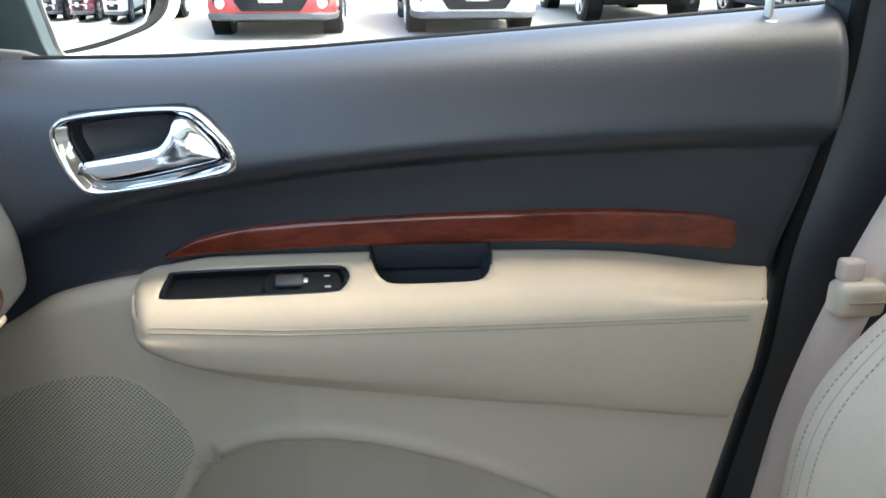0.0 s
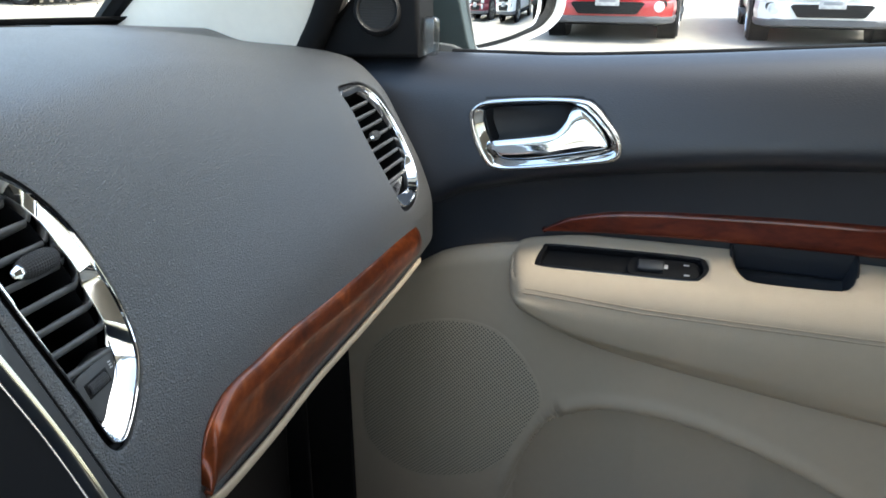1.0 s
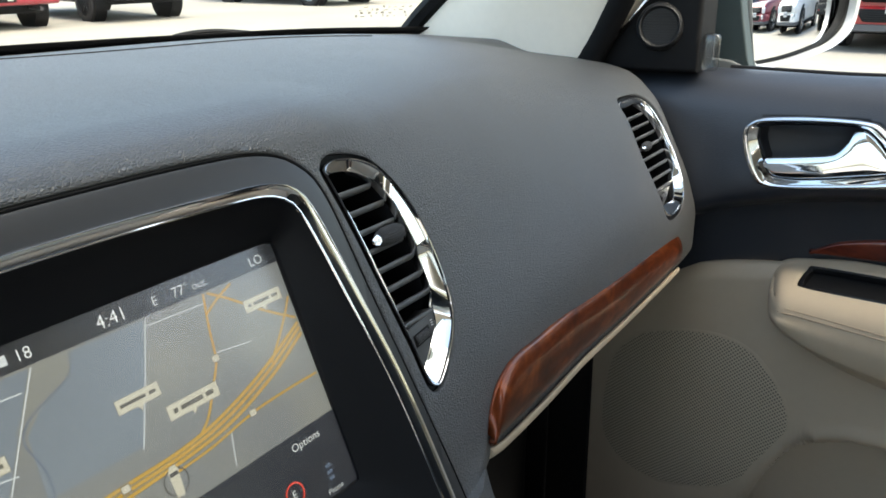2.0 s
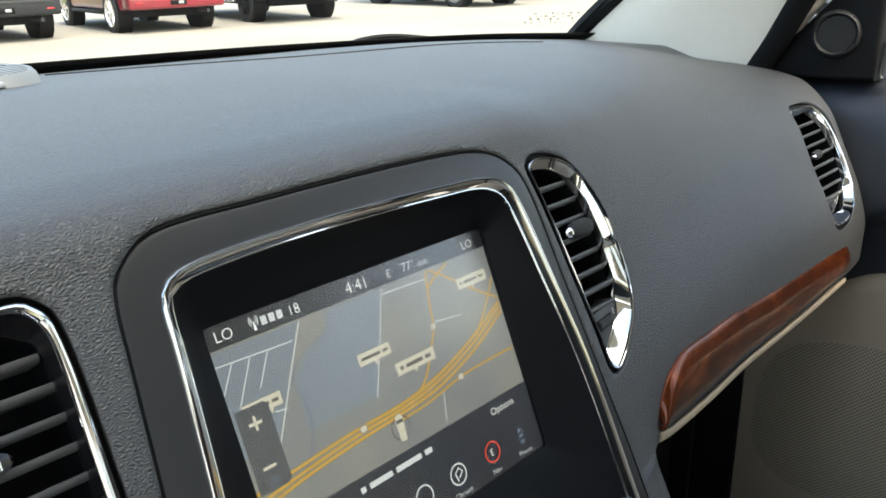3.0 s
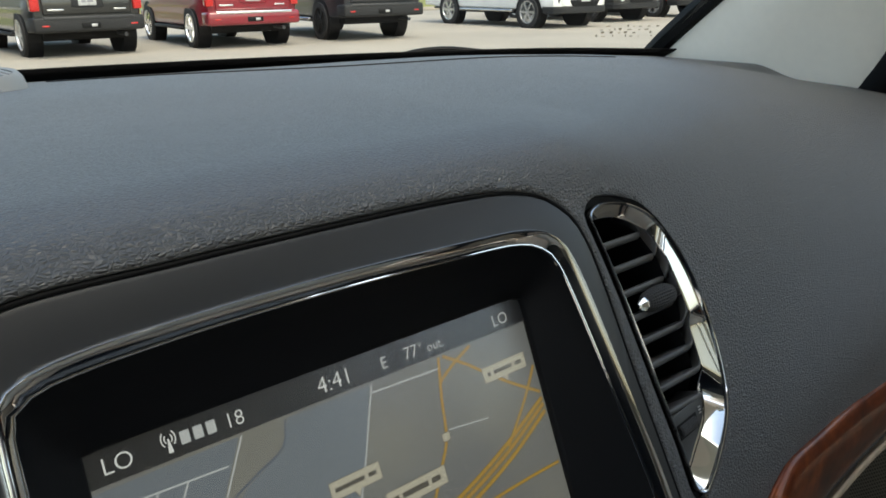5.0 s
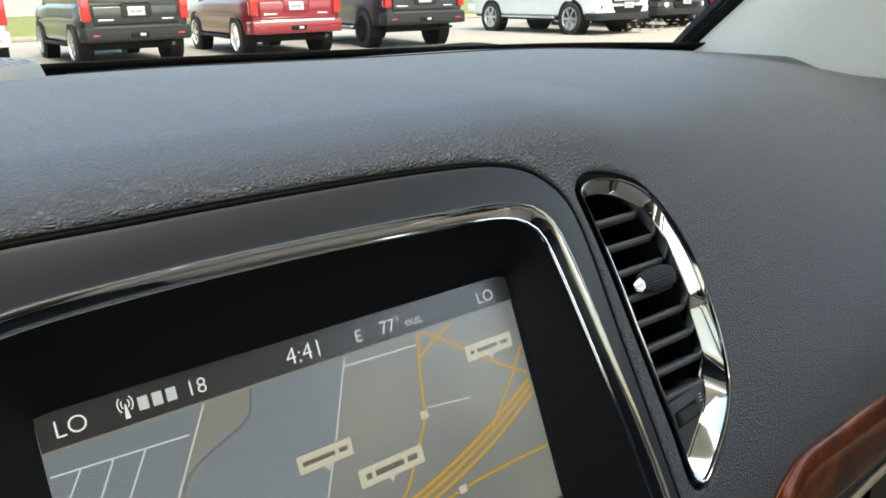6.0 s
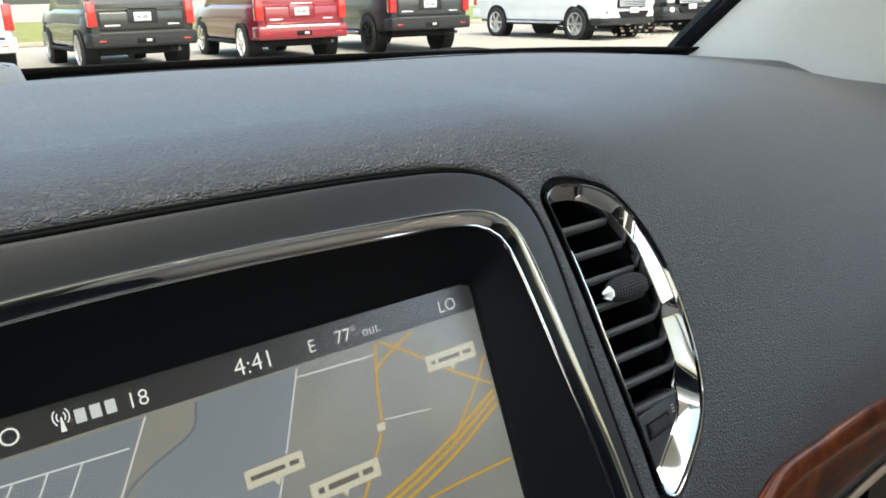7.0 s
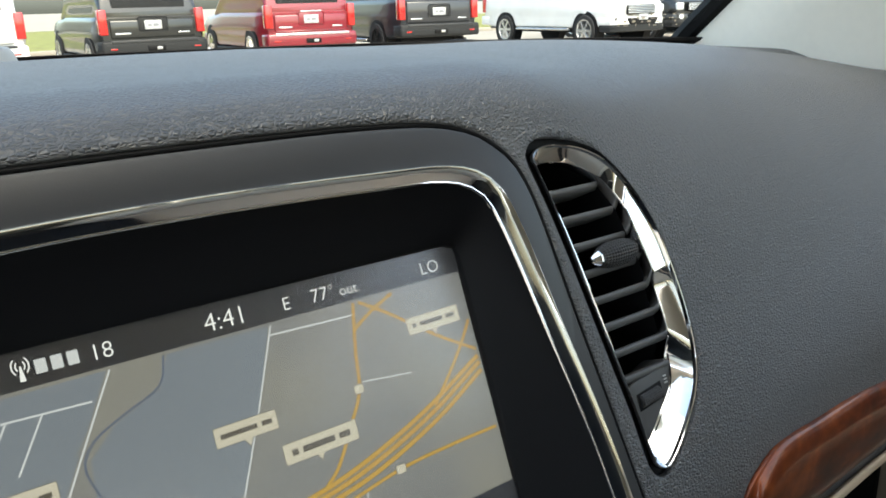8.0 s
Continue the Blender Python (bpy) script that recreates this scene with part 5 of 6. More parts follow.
side_mirror()


def hood():
    P = np.array([[(CX + a * 0.78, 1.10 + s * 1.05, 1.125 - 0.10 * a * a - 0.035 * s - 0.13 * s * s) for s in np.linspace(0, 1, 16)] for a in np.linspace(-1, 1, 24)])
    h = thing("hood", (CX, 1.6, 0.9), "white painted car hood with a washer nozzle", "hood")
    sheet("hood_panel", P, mat("white_paint", (0.78, 0.78, 0.77), 0.25, coat=0.8), h, thick=0.004)
    lathe("nozzle", [(0.012, -0.01), (0.012, 0.004), (0.008, 0.010), (0.002, 0.012)], (0.17, 1.16, 1.12), (0, 0, 1), BLACK, h)
    w = thing("wiper", (0.55, 0.95, 1.16), "black windscreen wiper resting on the cowl", "wiper")
    tube("arm", spline([(0.50, 0.962, 1.167), (0.53, 0.955, 1.178), (0.575, 0.935, 1.181), (0.63, 0.905, 1.174)], 24), 0.005, BLACK, w, flat=0.6)
    tube("blade", spline([(0.49, 0.975, 1.168), (0.56, 0.95, 1.174), (0.64, 0.90, 1.170)], 24), 0.005, RUBBER, w)
    c = sheet("cowl", np.array([[(CX + a * 0.78, 0.99 + 0.14 * s - 0.25 * a * a, 1.150 - 0.05 * s - 0.02 * a * a) for s in np.linspace(0, 1, 5)] for a in np.linspace(-1, 1, 24)]), BLACK, thick=0.004)
    tagged(c, "black cowl panel under the wipers", "cowl", kind="structure")


hood()

# ---- display contents ----


SCREEN_POWER = 0.31


def lit(name, color, power):
    m = bpy.data.materials.new(name)
    m.use_nodes = True
    b = m.node_tree.nodes["Principled BSDF"]
    b.inputs["Base Color"].default_value = (0.01, 0.01, 0.012, 1)
    b.inputs["Roughness"].default_value = 0.45
    b.inputs["Specular IOR Level"].default_value = 0.5
    b.inputs["Emission Color"].default_value = (*color, 1)
    b.inputs["Emission Strength"].default_value = power * SCREEN_POWER
    return m


def map_mat():
    m = lit("map_grey", (0.3, 0.33, 0.36), 0.55)
    n, k = m.node_tree.nodes, m.node_tree.links
    tc, no, r = n.new("ShaderNodeTexCoord"), n.new("ShaderNodeTexNoise"), n.new("ShaderNodeValToRGB")
    no.inputs["Scale"].default_value, no.inputs["Detail"].default_value = 14, 2
    k.new(tc.outputs["Object"], no.inputs["Vector"])
    r.color_ramp.elements[0].position, r.color_ramp.elements[0].color = 0.42, (0.236, 0.243, 0.245, 1)
    r.color_ramp.elements[1].position, r.color_ramp.elements[1].color = 0.6, (0.290, 0.288, 0.260, 1)
    k.new(no.outputs["Fac"], r.inputs["Fac"])
    k.new(r.outputs["Color"], n["Principled BSDF"].inputs["Emission Color"])
    return m


L_MAP = map_mat()
L_BLUE = lit("map_blue", (0.205, 0.24, 0.285), 0.6)
L_BLACK = lit("bar_black", (0.012, 0.013, 0.016), 0.4)
L_WHITE = lit("text_white", (0.86, 0.88, 0.88), 0.75)
L_LINE = lit("street_white", (0.72, 0.76, 0.78), 0.6)
L_ROAD = lit("road_amber", (0.62, 0.36, 0.03), 0.62)
L_EDGE = lit("road_edge", (0.36, 0.22, 0.03), 0.5)
L_LABEL = lit("label_cream", (0.66, 0.62, 0.50), 0.6)
L_INK = lit("label_ink", (0.11, 0.10, 0.09), 0.4)
L_WORD = lit("word_brown", (0.13, 0.115, 0.09), 0.5)
L_RED = lit("icon_red", (0.75, 0.06, 0.03), 0.7)
L_CREEK = lit("creek_blue", (0.14, 0.18, 0.26), 0.5)
L_PANEL = lit("zoom_panel_dark", (0.075, 0.080, 0.088), 0.5)
L_DARK = lit("panel_dark", (0.018, 0.020, 0.028), 0.5)


def display():
    base = -0.020
    U0, U1, V0, V1 = -0.0835, 0.0908, -0.1635, -0.0328
    d = plate("display_screen", [(U0, V0), (U1, V0), (U1, V1), (U0, V1)], S, base - 0.004, base, 0.0003, L_MAP, DASHBOARD, "lit navigation map display", smooth_outline=False)

    def flat(name, pts, m, lift, label=""):
        bm = bmesh.new()
        lo = [bm.verts.new(S(u, v, base + lift - 0.00005)) for u, v in pts]
        hi = [bm.verts.new(S(u, v, base + lift)) for u, v in pts]
        bm.faces.new(hi)
        bm.faces.new(lo[::-1])
        for i in range(len(pts)):
            j = (i + 1) % len(pts)
            bm.faces.new((lo[i], lo[j], hi[j], hi[i]))
        return part(name, bm, m, d, label)

    def rect(name, u0, v0, u1, v1, m, lift, label=""):
        return flat(name, [(u0, v0), (u1, v0), (u1, v1), (u0, v1)], m, lift, label)

    def ribbon(name, pts, w, m, lift, n=0):
        p = spline(pts, n) if n else np.asarray(pts, float)
        t = np.gradient(p, axis=0)
        t /= np.linalg.norm(t, axis=1)[:, None] + 1e-9
        o = np.stack([-t[:, 1], t[:, 0]], 1) * w / 2
        a, b = p + o, p - o
        keep = [(min(max(u, U0 + 0.0003), U1 - 0.0003), min(max(v, V0 + 0.0003), V1 - 0.0003)) for u, v in np.concatenate([a, b[::-1]])]
        bm = bmesh.new()
        k = len(p)
        vs = [bm.verts.new(S(u, v, base + lift)) for u, v in keep]
        for i in range(k - 1):
            bm.faces.new((vs[i], vs[i + 1], vs[2 * k - 2 - i], vs[2 * k - 1 - i]))
        return part(name, bm, m, d)

    def text(body, u, v, size, m, lift=0.0005, name="text"):
        c = bpy.data.curves.new(name, "FONT")
        c.body, c.size, c.resolution_u, c.offset = body, size, 3, -0.010 * size
        tmp = bpy.data.objects.new(name, c)
        scene.collection.objects.link(tmp)
        me = bpy.data.meshes.new_from_object(tmp)
        bpy.data.objects.remove(tmp)
        for vtx in me.vertices:
            vtx.co = Vector(S(u + vtx.co.x, v + vtx.co.y, base + lift))
        me.materials.clear()
        me.materials.append(m)
        return under(new(name, me), d)

    # map ground, streets and roads
    flat("field", [(U0, -0.0450), (-0.0385, -0.0445), (-0.052, -0.068), (-0.066, -0.092), (U0, -0.092)], L_BLUE, 0.00010)
    flat("field", [(-0.0355, -0.0447), (-0.022, -0.0447), (-0.026, -0.054), (-0.042, -0.061), (-0.050, -0.069), (-0.052, -0.066)], L_MAP, 0.00010)
    flat("field", [(-0.021, -0.0447), (0.012, -0.0447), (0.003, -0.068), (-0.008, -0.093), (-0.050, -0.093), (-0.048, -0.068), (-0.040, -0.0605), (-0.025, -0.054)], L_BLUE, 0.00010)
    W = 0.00055
    for pts in ([(-0.083, -0.0505), (-0.044, -0.0520)], [(-0.0375, -0.0445), (-0.050, -0.066), (-0.066, -0.094)], [(-0.075, -0.0508), (-0.083, -0.063)], [(-0.066, -0.051), (-0.078, -0.071)], [(-0.057, -0.0515), (-0.066, -0.066)], [(0.013, -0.0445), (0.003, -0.068), (-0.009, -0.094)], [(0.012, -0.0475), (0.043, -0.0485)], [(0.040, -0.0715), (0.060, -0.074)], [(0.032, -0.106), (0.028, -0.122)], [(-0.063, -0.0785), (-0.056, -0.0795)]):
        ribbon("street", pts, W, L_LINE, 0.00016)
    ribbon("creek", [(-0.022, -0.0447), (-0.025, -0.053), (-0.036, -0.058), (-0.046, -0.063), (-0.050, -0.070), (-0.047, -0.082), (-0.048, -0.094), (-0.058, -0.112)], 0.0007, L_CREEK, 0.00014, 30)
    roads = ([(-0.0835, -0.108), (-0.055, -0.1055), (-0.027, -0.1035), (0.005, -0.1025), (0.030, -0.0985), (0.060, -0.089), (0.0895, -0.0760)],
             [(-0.0835, -0.112), (-0.055, -0.1085), (-0.027, -0.106), (0.006, -0.1045), (0.032, -0.1005), (0.062, -0.091), (0.0895, -0.0785)],
             [(-0.0835, -0.115), (-0.055, -0.111), (-0.026, -0.1085), (0.008, -0.1065), (0.034, -0.103), (0.064, -0.0935), (0.0895, -0.0815)],
             [(-0.003, -0.110), (0.02, -0.1085), (0.046, -0.1045), (0.068, -0.1035), (0.0895, -0.1035)],
             [(0.018, -0.1005), (0.024, -0.0955), (0.032, -0.084), (0.038, -0.074), (0.0405, -0.060), (0.044, -0.0445)],
             [(0.042, -0.0535), (0.050, -0.0490), (0.060, -0.0447)],
             [(0.046, -0.0447), (0.056, -0.0510), (0.074, -0.0640), (0.0895, -0.0735)],
             [(0.066, -0.088), (0.078, -0.076), (0.085, -0.068), (0.0895, -0.062)])
    for i, r in enumerate(roads):
        ribbon("road_edge", r, 0.0019 if i < 3 else 0.0014, L_EDGE, 0.00018, 40)
        ribbon("road", r, 0.0013 if i < 3 else 0.0009, L_ROAD, 0.00022, 40)
    # street name flags: bars for the words on cream labels
    flags = ((-0.0135, -0.0770, 0.0075, -0.0705, -0.003, (0.0120, 0.0034)), (0.0065, -0.0895, 0.0338, -0.0825, 0.019, (0.0022, 0.0118, 0.0042)), (0.0625, -0.0615, 0.0860, -0.0550, 0.074, (0.0018, 0.0100, 0.0038)), (-0.0775, -0.0765, -0.0575, -0.0700, -0.064, (0.0112, 0.0034)))
    for u0, v0, u1, v1, tu, words in flags:
        flat("label", [(u0, v0), (tu - 0.0015, v0), (tu, v0 - 0.0026), (tu + 0.0015, v0), (u1, v0), (u1, v1), (u0, v1)], L_WORD, 0.00026)
        e = 0.0002
        flat("label", [(u0 + e, v0 + e), (tu - 0.0013, v0 + e), (tu, v0 - 0.0021), (tu + 0.0013, v0 + e), (u1 - e, v0 + e), (u1 - e, v1 - e), (u0 + e, v1 - e)], L_LABEL, 0.0003, "cream map flag")
        x = (u0 + u1 - sum(words) - 0.0016 * (len(words) - 1)) / 2
        for w in words:
            rect("bar", x, v0 + 0.0025, x + w, v1 - 0.0025, L_WORD, 0.00034)
            x += w + 0.0016
    for u, v in ((0.038, -0.0735), (-0.022, -0.1045), (0.046, -0.1045)):
        rect("shield", u - 0.0021, v - 0.0018, u + 0.0021, v + 0.0018, L_INK, 0.00026)
        rect("shield", u - 0.0018, v - 0.0015, u + 0.0018, v + 0.0015, L_LABEL, 0.0003)
    # car marker
    ring = [(-0.001 + 0.0058 * math.cos(a), -0.113 + 0.0058 * math.sin(a)) for a in np.linspace(0, 2 * math.pi, 30)]
    ribbon("marker_ring", ring, 0.0006, L_INK, 0.0003)
    flat("marker", [(-0.0032, -0.1195), (0.0006, -0.1198), (0.0016, -0.1085), (0.0008, -0.1062), (-0.0022, -0.1060), (-0.0034, -0.1082)], L_LABEL, 0.00034)
    flat("marker_glass", [(-0.0031, -0.1105), (0.0012, -0.1105), (0.0011, -0.1088), (-0.0031, -0.1088)], L_INK, 0.00038)
    # top bar
    rect("top_bar", U0, -0.0435, U1, V1, L_BLACK, 0.0004, "black status bar")
    text("LO", -0.0795, -0.0408, 0.0072, L_WHITE)
    for k, (r, h) in enumerate(((0.0012, 0), (0.0022, 0))):
        for sgn in (-1, 1):
            ribbon("icon", [(-0.0595 + sgn * r * math.cos(a), -0.0372 + r * 1.2 * math.sin(a)) for a in np.linspace(-0.9, 0.9, 8)], 0.0004, L_WHITE, 0.0005)
    flat("icon", [(-0.0603, -0.0415), (-0.0587, -0.0415), (-0.0593, -0.0372), (-0.0597, -0.0372)], L_WHITE, 0.0005)
    # station mark without its lettering
    for x in (-0.0560, -0.0518, -0.0476):
        rect("bar", x, -0.0404, x + 0.0030, -0.0364, L_LINE, 0.0005)
    text("18", -0.0418, -0.0409, 0.0068, L_WHITE)
    text("4:41", -0.0080, -0.0414, 0.0083, L_WHITE)
    text("E", 0.0185, -0.0410, 0.0062, L_WHITE)
    text("77°", 0.0290, -0.0410, 0.0066, L_WHITE)
    text("out.", 0.0398, -0.0410, 0.0052, L_WHITE)
    text("LO", 0.0738, -0.0413, 0.0066, L_WHITE)
    # lower bar
    rect("lower_bar", U0, V0, U1, -0.1245, L_DARK, 0.0004, "dark lower bar")
    x = -0.034
    for w in (0.003, 0.0145, 0.017, 0.005):
        rect("bar", x, -0.1320, x + w, -0.1292, L_LINE, 0.0005)
        x += w + 0.0025
    text("Options", 0.0585, -0.1325, 0.0058, L_WHITE)
    text("Phone", 0.0700, -0.1618, 0.0042, L_LINE)
    text("Nav", 0.0475, -0.1618, 0.0042, L_LINE)
    text("Climate", 0.0180, -0.1618, 0.0042, L_LINE)
    for u, m in ((0.0515, L_RED), (0.0245, L_LINE), (0.0, L_LINE), (-0.025, L_LINE)):
        ribbon("icon_ring", [(u + 0.0054 * math.cos(a), -0.1500 + 0.0054 * math.sin(a)) for a in np.linspace(0, 2 * math.pi, 32)], 0.0009, m, 0.0005)
    text("E", 0.0497, -0.1520, 0.0055, L_WHITE)
    ribbon("icon", [(0.0235, -0.1535), (0.0225, -0.149), (0.0255, -0.1470), (0.0275, -0.1495), (0.0245, -0.152)], 0.0010, L_LINE, 0.0005)
    for k in range(3):
        rect("icon", 0.0735, -0.1555 + k * 0.0032, 0.0770, -0.1535 + k * 0.0032, L_CREEK, 0.0005)
    # zoom keys on a panel with clipped corners, a small sign under them
    zu, zl = -0.0815, -0.0650
    flat("zoom_panel", [(zu, -0.1095), (zl - 0.002, -0.1095), (zl, -0.1075), (zl, -0.0735), (zl - 0.002, -0.0715), (zu, -0.0715)], L_PANEL, 0.0004, "dark zoom key panel")
    rect("zoom_key", zu, -0.0932, zl, -0.0928, L_INK, 0.00045)
    rect("zoom_key", -0.0768, -0.0800, -0.0702, -0.0785, L_LABEL, 0.0005)
    rect("zoom_key", -0.0742, -0.0825, -0.0728, -0.0759, L_LABEL, 0.00055)
    rect("zoom_key", -0.0768, -0.1000, -0.0702, -0.0986, L_LABEL, 0.0005)
    flat("sign", [(-0.0748, -0.1082), (-0.0722, -0.1082), (-0.0714, -0.1066), (-0.0714, -0.1042), (-0.0756, -0.1042), (-0.0756, -0.1066)], L_CREEK, 0.00048)
    flat("sign", [(-0.0745, -0.1078), (-0.0725, -0.1078), (-0.0718, -0.1065), (-0.0718, -0.1050), (-0.0752, -0.1050), (-0.0752, -0.1065)], L_PANEL, 0.00052)
    # cover glass over everything
    g = plate("cover_glass", [(U0, V0), (U1, V0), (U1, V1), (U0, V1)], S, base + 0.0009, base + 0.0013, 0.0002, glass_mat("screen_cover", (0.97, 0.97, 0.97), 0.06, 0.24), d, "glossy cover glass", smooth_outline=False)
    g.visible_shadow = False


display()

# ---- parked vehicles ----
TYRE = mat("tyre", (0.018, 0.018, 0.019), 0.85, var=0.2, bump=0.3, bump_scale=60, depth=0.003)
ALLOY = mat("alloy", (0.62, 0.63, 0.64), 0.25, 0.9)
DGLASS = mat("privacy_glass", (0.012, 0.014, 0.016), 0.05, spec=0.6, var=0.02)
GREYPL = mat("grey_bumper_plastic", (0.016, 0.017, 0.018), 0.65, spec=0.3)
CHIN = mat("grey_chin_plastic", (0.070, 0.073, 0.080), 0.55, var=0.1)
PLATEINK = mat("plate_letter_grey", (0.20, 0.21, 0.23), 0.5)
TAIL = mat("tail_lens", (0.45, 0.010, 0.008), 0.15, coat=1.0, var=0.1, var_scale=20)
HEADL = mat("head_lens", (0.55, 0.57, 0.58), 0.12, coat=1.0, var=0.3, var_scale=18)
PLATE = mat("plate_pale", (0.42, 0.43, 0.44), 0.4, var=0.3, var_scale=25)
PAINTS = {k: mat("paint_" + k, c, 0.30, m, var=0.10, var_scale=2.5, coat=0.9) for k, c, m in (
    ("black", (0.006, 0.0075, 0.007), 0.0), ("red", (0.19, 0.006, 0.016), 0.1), ("white", (0.74, 0.74, 0.72), 0.0),
    ("maroon", (0.15, 0.010, 0.028), 0.2), ("silver", (0.42, 0.43, 0.44), 0.5), ("charcoal", (0.020, 0.022, 0.027), 0.1), ("bright_red", (0.34, 0.014, 0.016), 0.0))}


def body_loft(name, stations, material, parent, label=""):
    rings = []
    for y, w, z0, zt, tum in stations:
        h = zt - z0
        prof = [(w * 0.88, z0), (w * 0.965, z0 + 0.02), (w * 0.99, z0 + 0.12 * h), (w * 0.985, z0 + 0.35 * h), (w, z0 + 0.55 * h), (w * (1 - 0.4 * tum), z0 + 0.8 * h), (w * (1 - tum), zt - 0.02), (w * (0.93 - tum), zt)]
        pr = spline(prof, 18)
        rings.append([(a, y, b) for a, b in pr] + [(-a, y, b) for a, b in pr[::-1]])
    return loops(name, rings, material, parent, label, cap0=True, cap1=True, sharp=35)


def wheel(parent, x, y, r, side, rim):
    w = lathe("wheel", [(r * 0.60, -0.10), (r * 0.93, -0.125), (r, -0.09), (r, 0.09), (r * 0.95, 0.122), (r * 0.74, 0.13), (r * 0.66, 0.10)], (x, y, r), (side, 0, 0), TYRE, parent, "black tyre on its wheel", n=28)
    rm = lathe("rim", [(r * 0.68, 0.10), (r * 0.72, 0.132), (r * 0.67, 0.130), (r * 0.63, 0.085), (r * 0.2, 0.08), (r * 0.16, 0.11), (0.01, 0.115)], (x, y, r), (side, 0, 0), rim, w, "alloy rim", n=24)
    bm = bmesh.new()
    for k in range(6):
        a = k * math.pi / 3
        g = bmesh.ops.create_cube(bm, size=1)
        M = Matrix.Translation((x + side * 0.105, y + 0.36 * r * math.cos(a), r + 0.36 * r * math.sin(a))) @ Matrix.Rotation(a, 4, "X") @ Matrix.Diagonal((0.03, r * 0.58, r * 0.15, 1))
        bmesh.ops.transform(bm, matrix=M, verts=g["verts"])
    part("spokes", bm, rim, w)
    return w


def vehicle(name, kind, paint, at, turn, label, rim=None, back=True, category="car", group=""):
    """A parked vehicle heading along its own +y, its tail at y = 0."""
    rim = rim or ALLOY
    v = thing(name, (0, 0, 0), label, category, group)
    p = PAINTS[paint]
    truck = kind == "pickup"
    L, w, z0, r = (5.6, 0.98, 0.46, 0.40) if truck else (4.9, 0.97, 0.40, 0.385)
    if kind == "crossover":
        L, w, z0, r = 4.5, 0.92, 0.30, 0.345
    ax0, ax1 = (1.22, L - 1.0) if truck else (1.0, L - 0.95)
    belt = 1.30 if truck else 1.12
    hoodz = 1.18 if truck else 1.05
    if kind == "crossover":
        belt, hoodz = 1.02, 0.95
    body = body_loft("body", [(0.10, w * 0.93, z0 + 0.18, belt - 0.03, 0.02), (0.16, w * 0.97, z0 + 0.04, belt, 0.03), (0.7, w, z0, belt, 0.03), (ax0 + 0.6, w, z0, belt, 0.03), (L * 0.62, w, z0, belt, 0.03), (L - 1.25, w, z0, belt - 0.05, 0.05), (L - 1.0, w, z0, hoodz + 0.03, 0.07), (L - 0.4, w * 0.97, z0 + 0.02, hoodz, 0.08), (L - 0.12, w * 0.92, z0 + 0.08, hoodz - 0.08, 0.08), (L - 0.05, w * 0.86, z0 + 0.14, hoodz - 0.14, 0.06)], p, v, "glossy paint")
    # cabin
    top = 1.92 if truck else (1.82 if kind == "suv" else 1.62)
    c0, c1 = (2.0, L - 1.35) if truck else (0.18, L - 1.2)
    cab = body_loft("roof", [(c0, w * 0.9, belt - 0.05, belt + 0.1, 0.02), (c0 + 0.22, w * 0.92, belt - 0.05, top - 0.05, 0.2), (c0 + 0.6, w * 0.93, belt - 0.05, top, 0.22), (c1 - 1.0, w * 0.93, belt - 0.05, top, 0.22), (c1 - 0.6, w * 0.93, belt - 0.05, top - 0.06, 0.22), (c1 + 0.15, w * 0.9, belt - 0.08, belt + 0.02, 0.05)], p, v)
    for sx in (-1, 1):
        n = 3 if not truck else 2
        span = (c1 - 0.75 - (c0 + 0.35)) / n
        for k in range(n):
            y0 = c0 + 0.35 + k * span
            bm = bmesh.new()
            xo = lambda z: sx * (w * (0.925 - 0.17 * (z - belt) / (top - belt)) + 0.006)
            q = [(y0 + 0.05, belt + 0.06), (y0 + span - 0.05, belt + 0.06), (y0 + span - 0.05, top - 0.14), (y0 + 0.05, top - 0.14)]
            a = [bm.verts.new((xo(z), y, z)) for y, z in q]
            b = [bm.verts.new((xo(z) - sx * 0.03, y, z)) for y, z in q]
            bm.faces.new(a)
            bm.faces.new(b[::-1])
            for i in range(4):
                bm.faces.new((a[i], a[(i + 1) % 4], b[(i + 1) % 4], b[i]))
            part("window_pane", bm, DGLASS, cab)
    rbox("rear_window", (-w * 0.68, c0 + 0.02, belt + 0.12), (w * 0.68, c0 + 0.10, top - 0.16), 0.02, DGLASS, cab, m=None)
    # wheels and dark arches
    for y in (ax0, ax1):
        for sx in (-1, 1):
            lathe("wheel_arch", [(r * 1.20, -0.25), (r * 1.20, 0.008), (r * 1.16, 0.012), (r * 0.3, 0.012)], (sx * w * 0.985, y, r * 1.04), (sx, 0, 0), BLACK, body, n=24)
            wheel(v, sx * (w - 0.10), y, r, sx, rim)
    rbox("underbody", (-w * 0.75, 0.5, z0 - 0.12), (w * 0.75, L - 0.6, z0 + 0.05), 0.03, BLACK, v)
    for sx in (-1, 1):
        rbox("running_board", (sx * w - 0.06, ax0 + 0.55, z0 - 0.06), (sx * w + 0.06, ax1 - 0.6, z0), 0.02, GREYPL if not truck else ALLOY, v)
    # tail
    bz = z0 + 0.05
    chrome_bar = paint in ("red",)
    bump = rbox("rear_bumper", (-w * 0.98, -0.02, bz), (w * 0.98, 0.40, bz + 0.26), 0.05, p if paint in ("red", "white") else GREYPL, v, seg=3)
    rbox("step_pad", (-w * 0.80, -0.028, bz + 0.215), (w * 0.80, 0.15, bz + 0.262), 0.008, CHROME if chrome_bar else SATIN, bump)
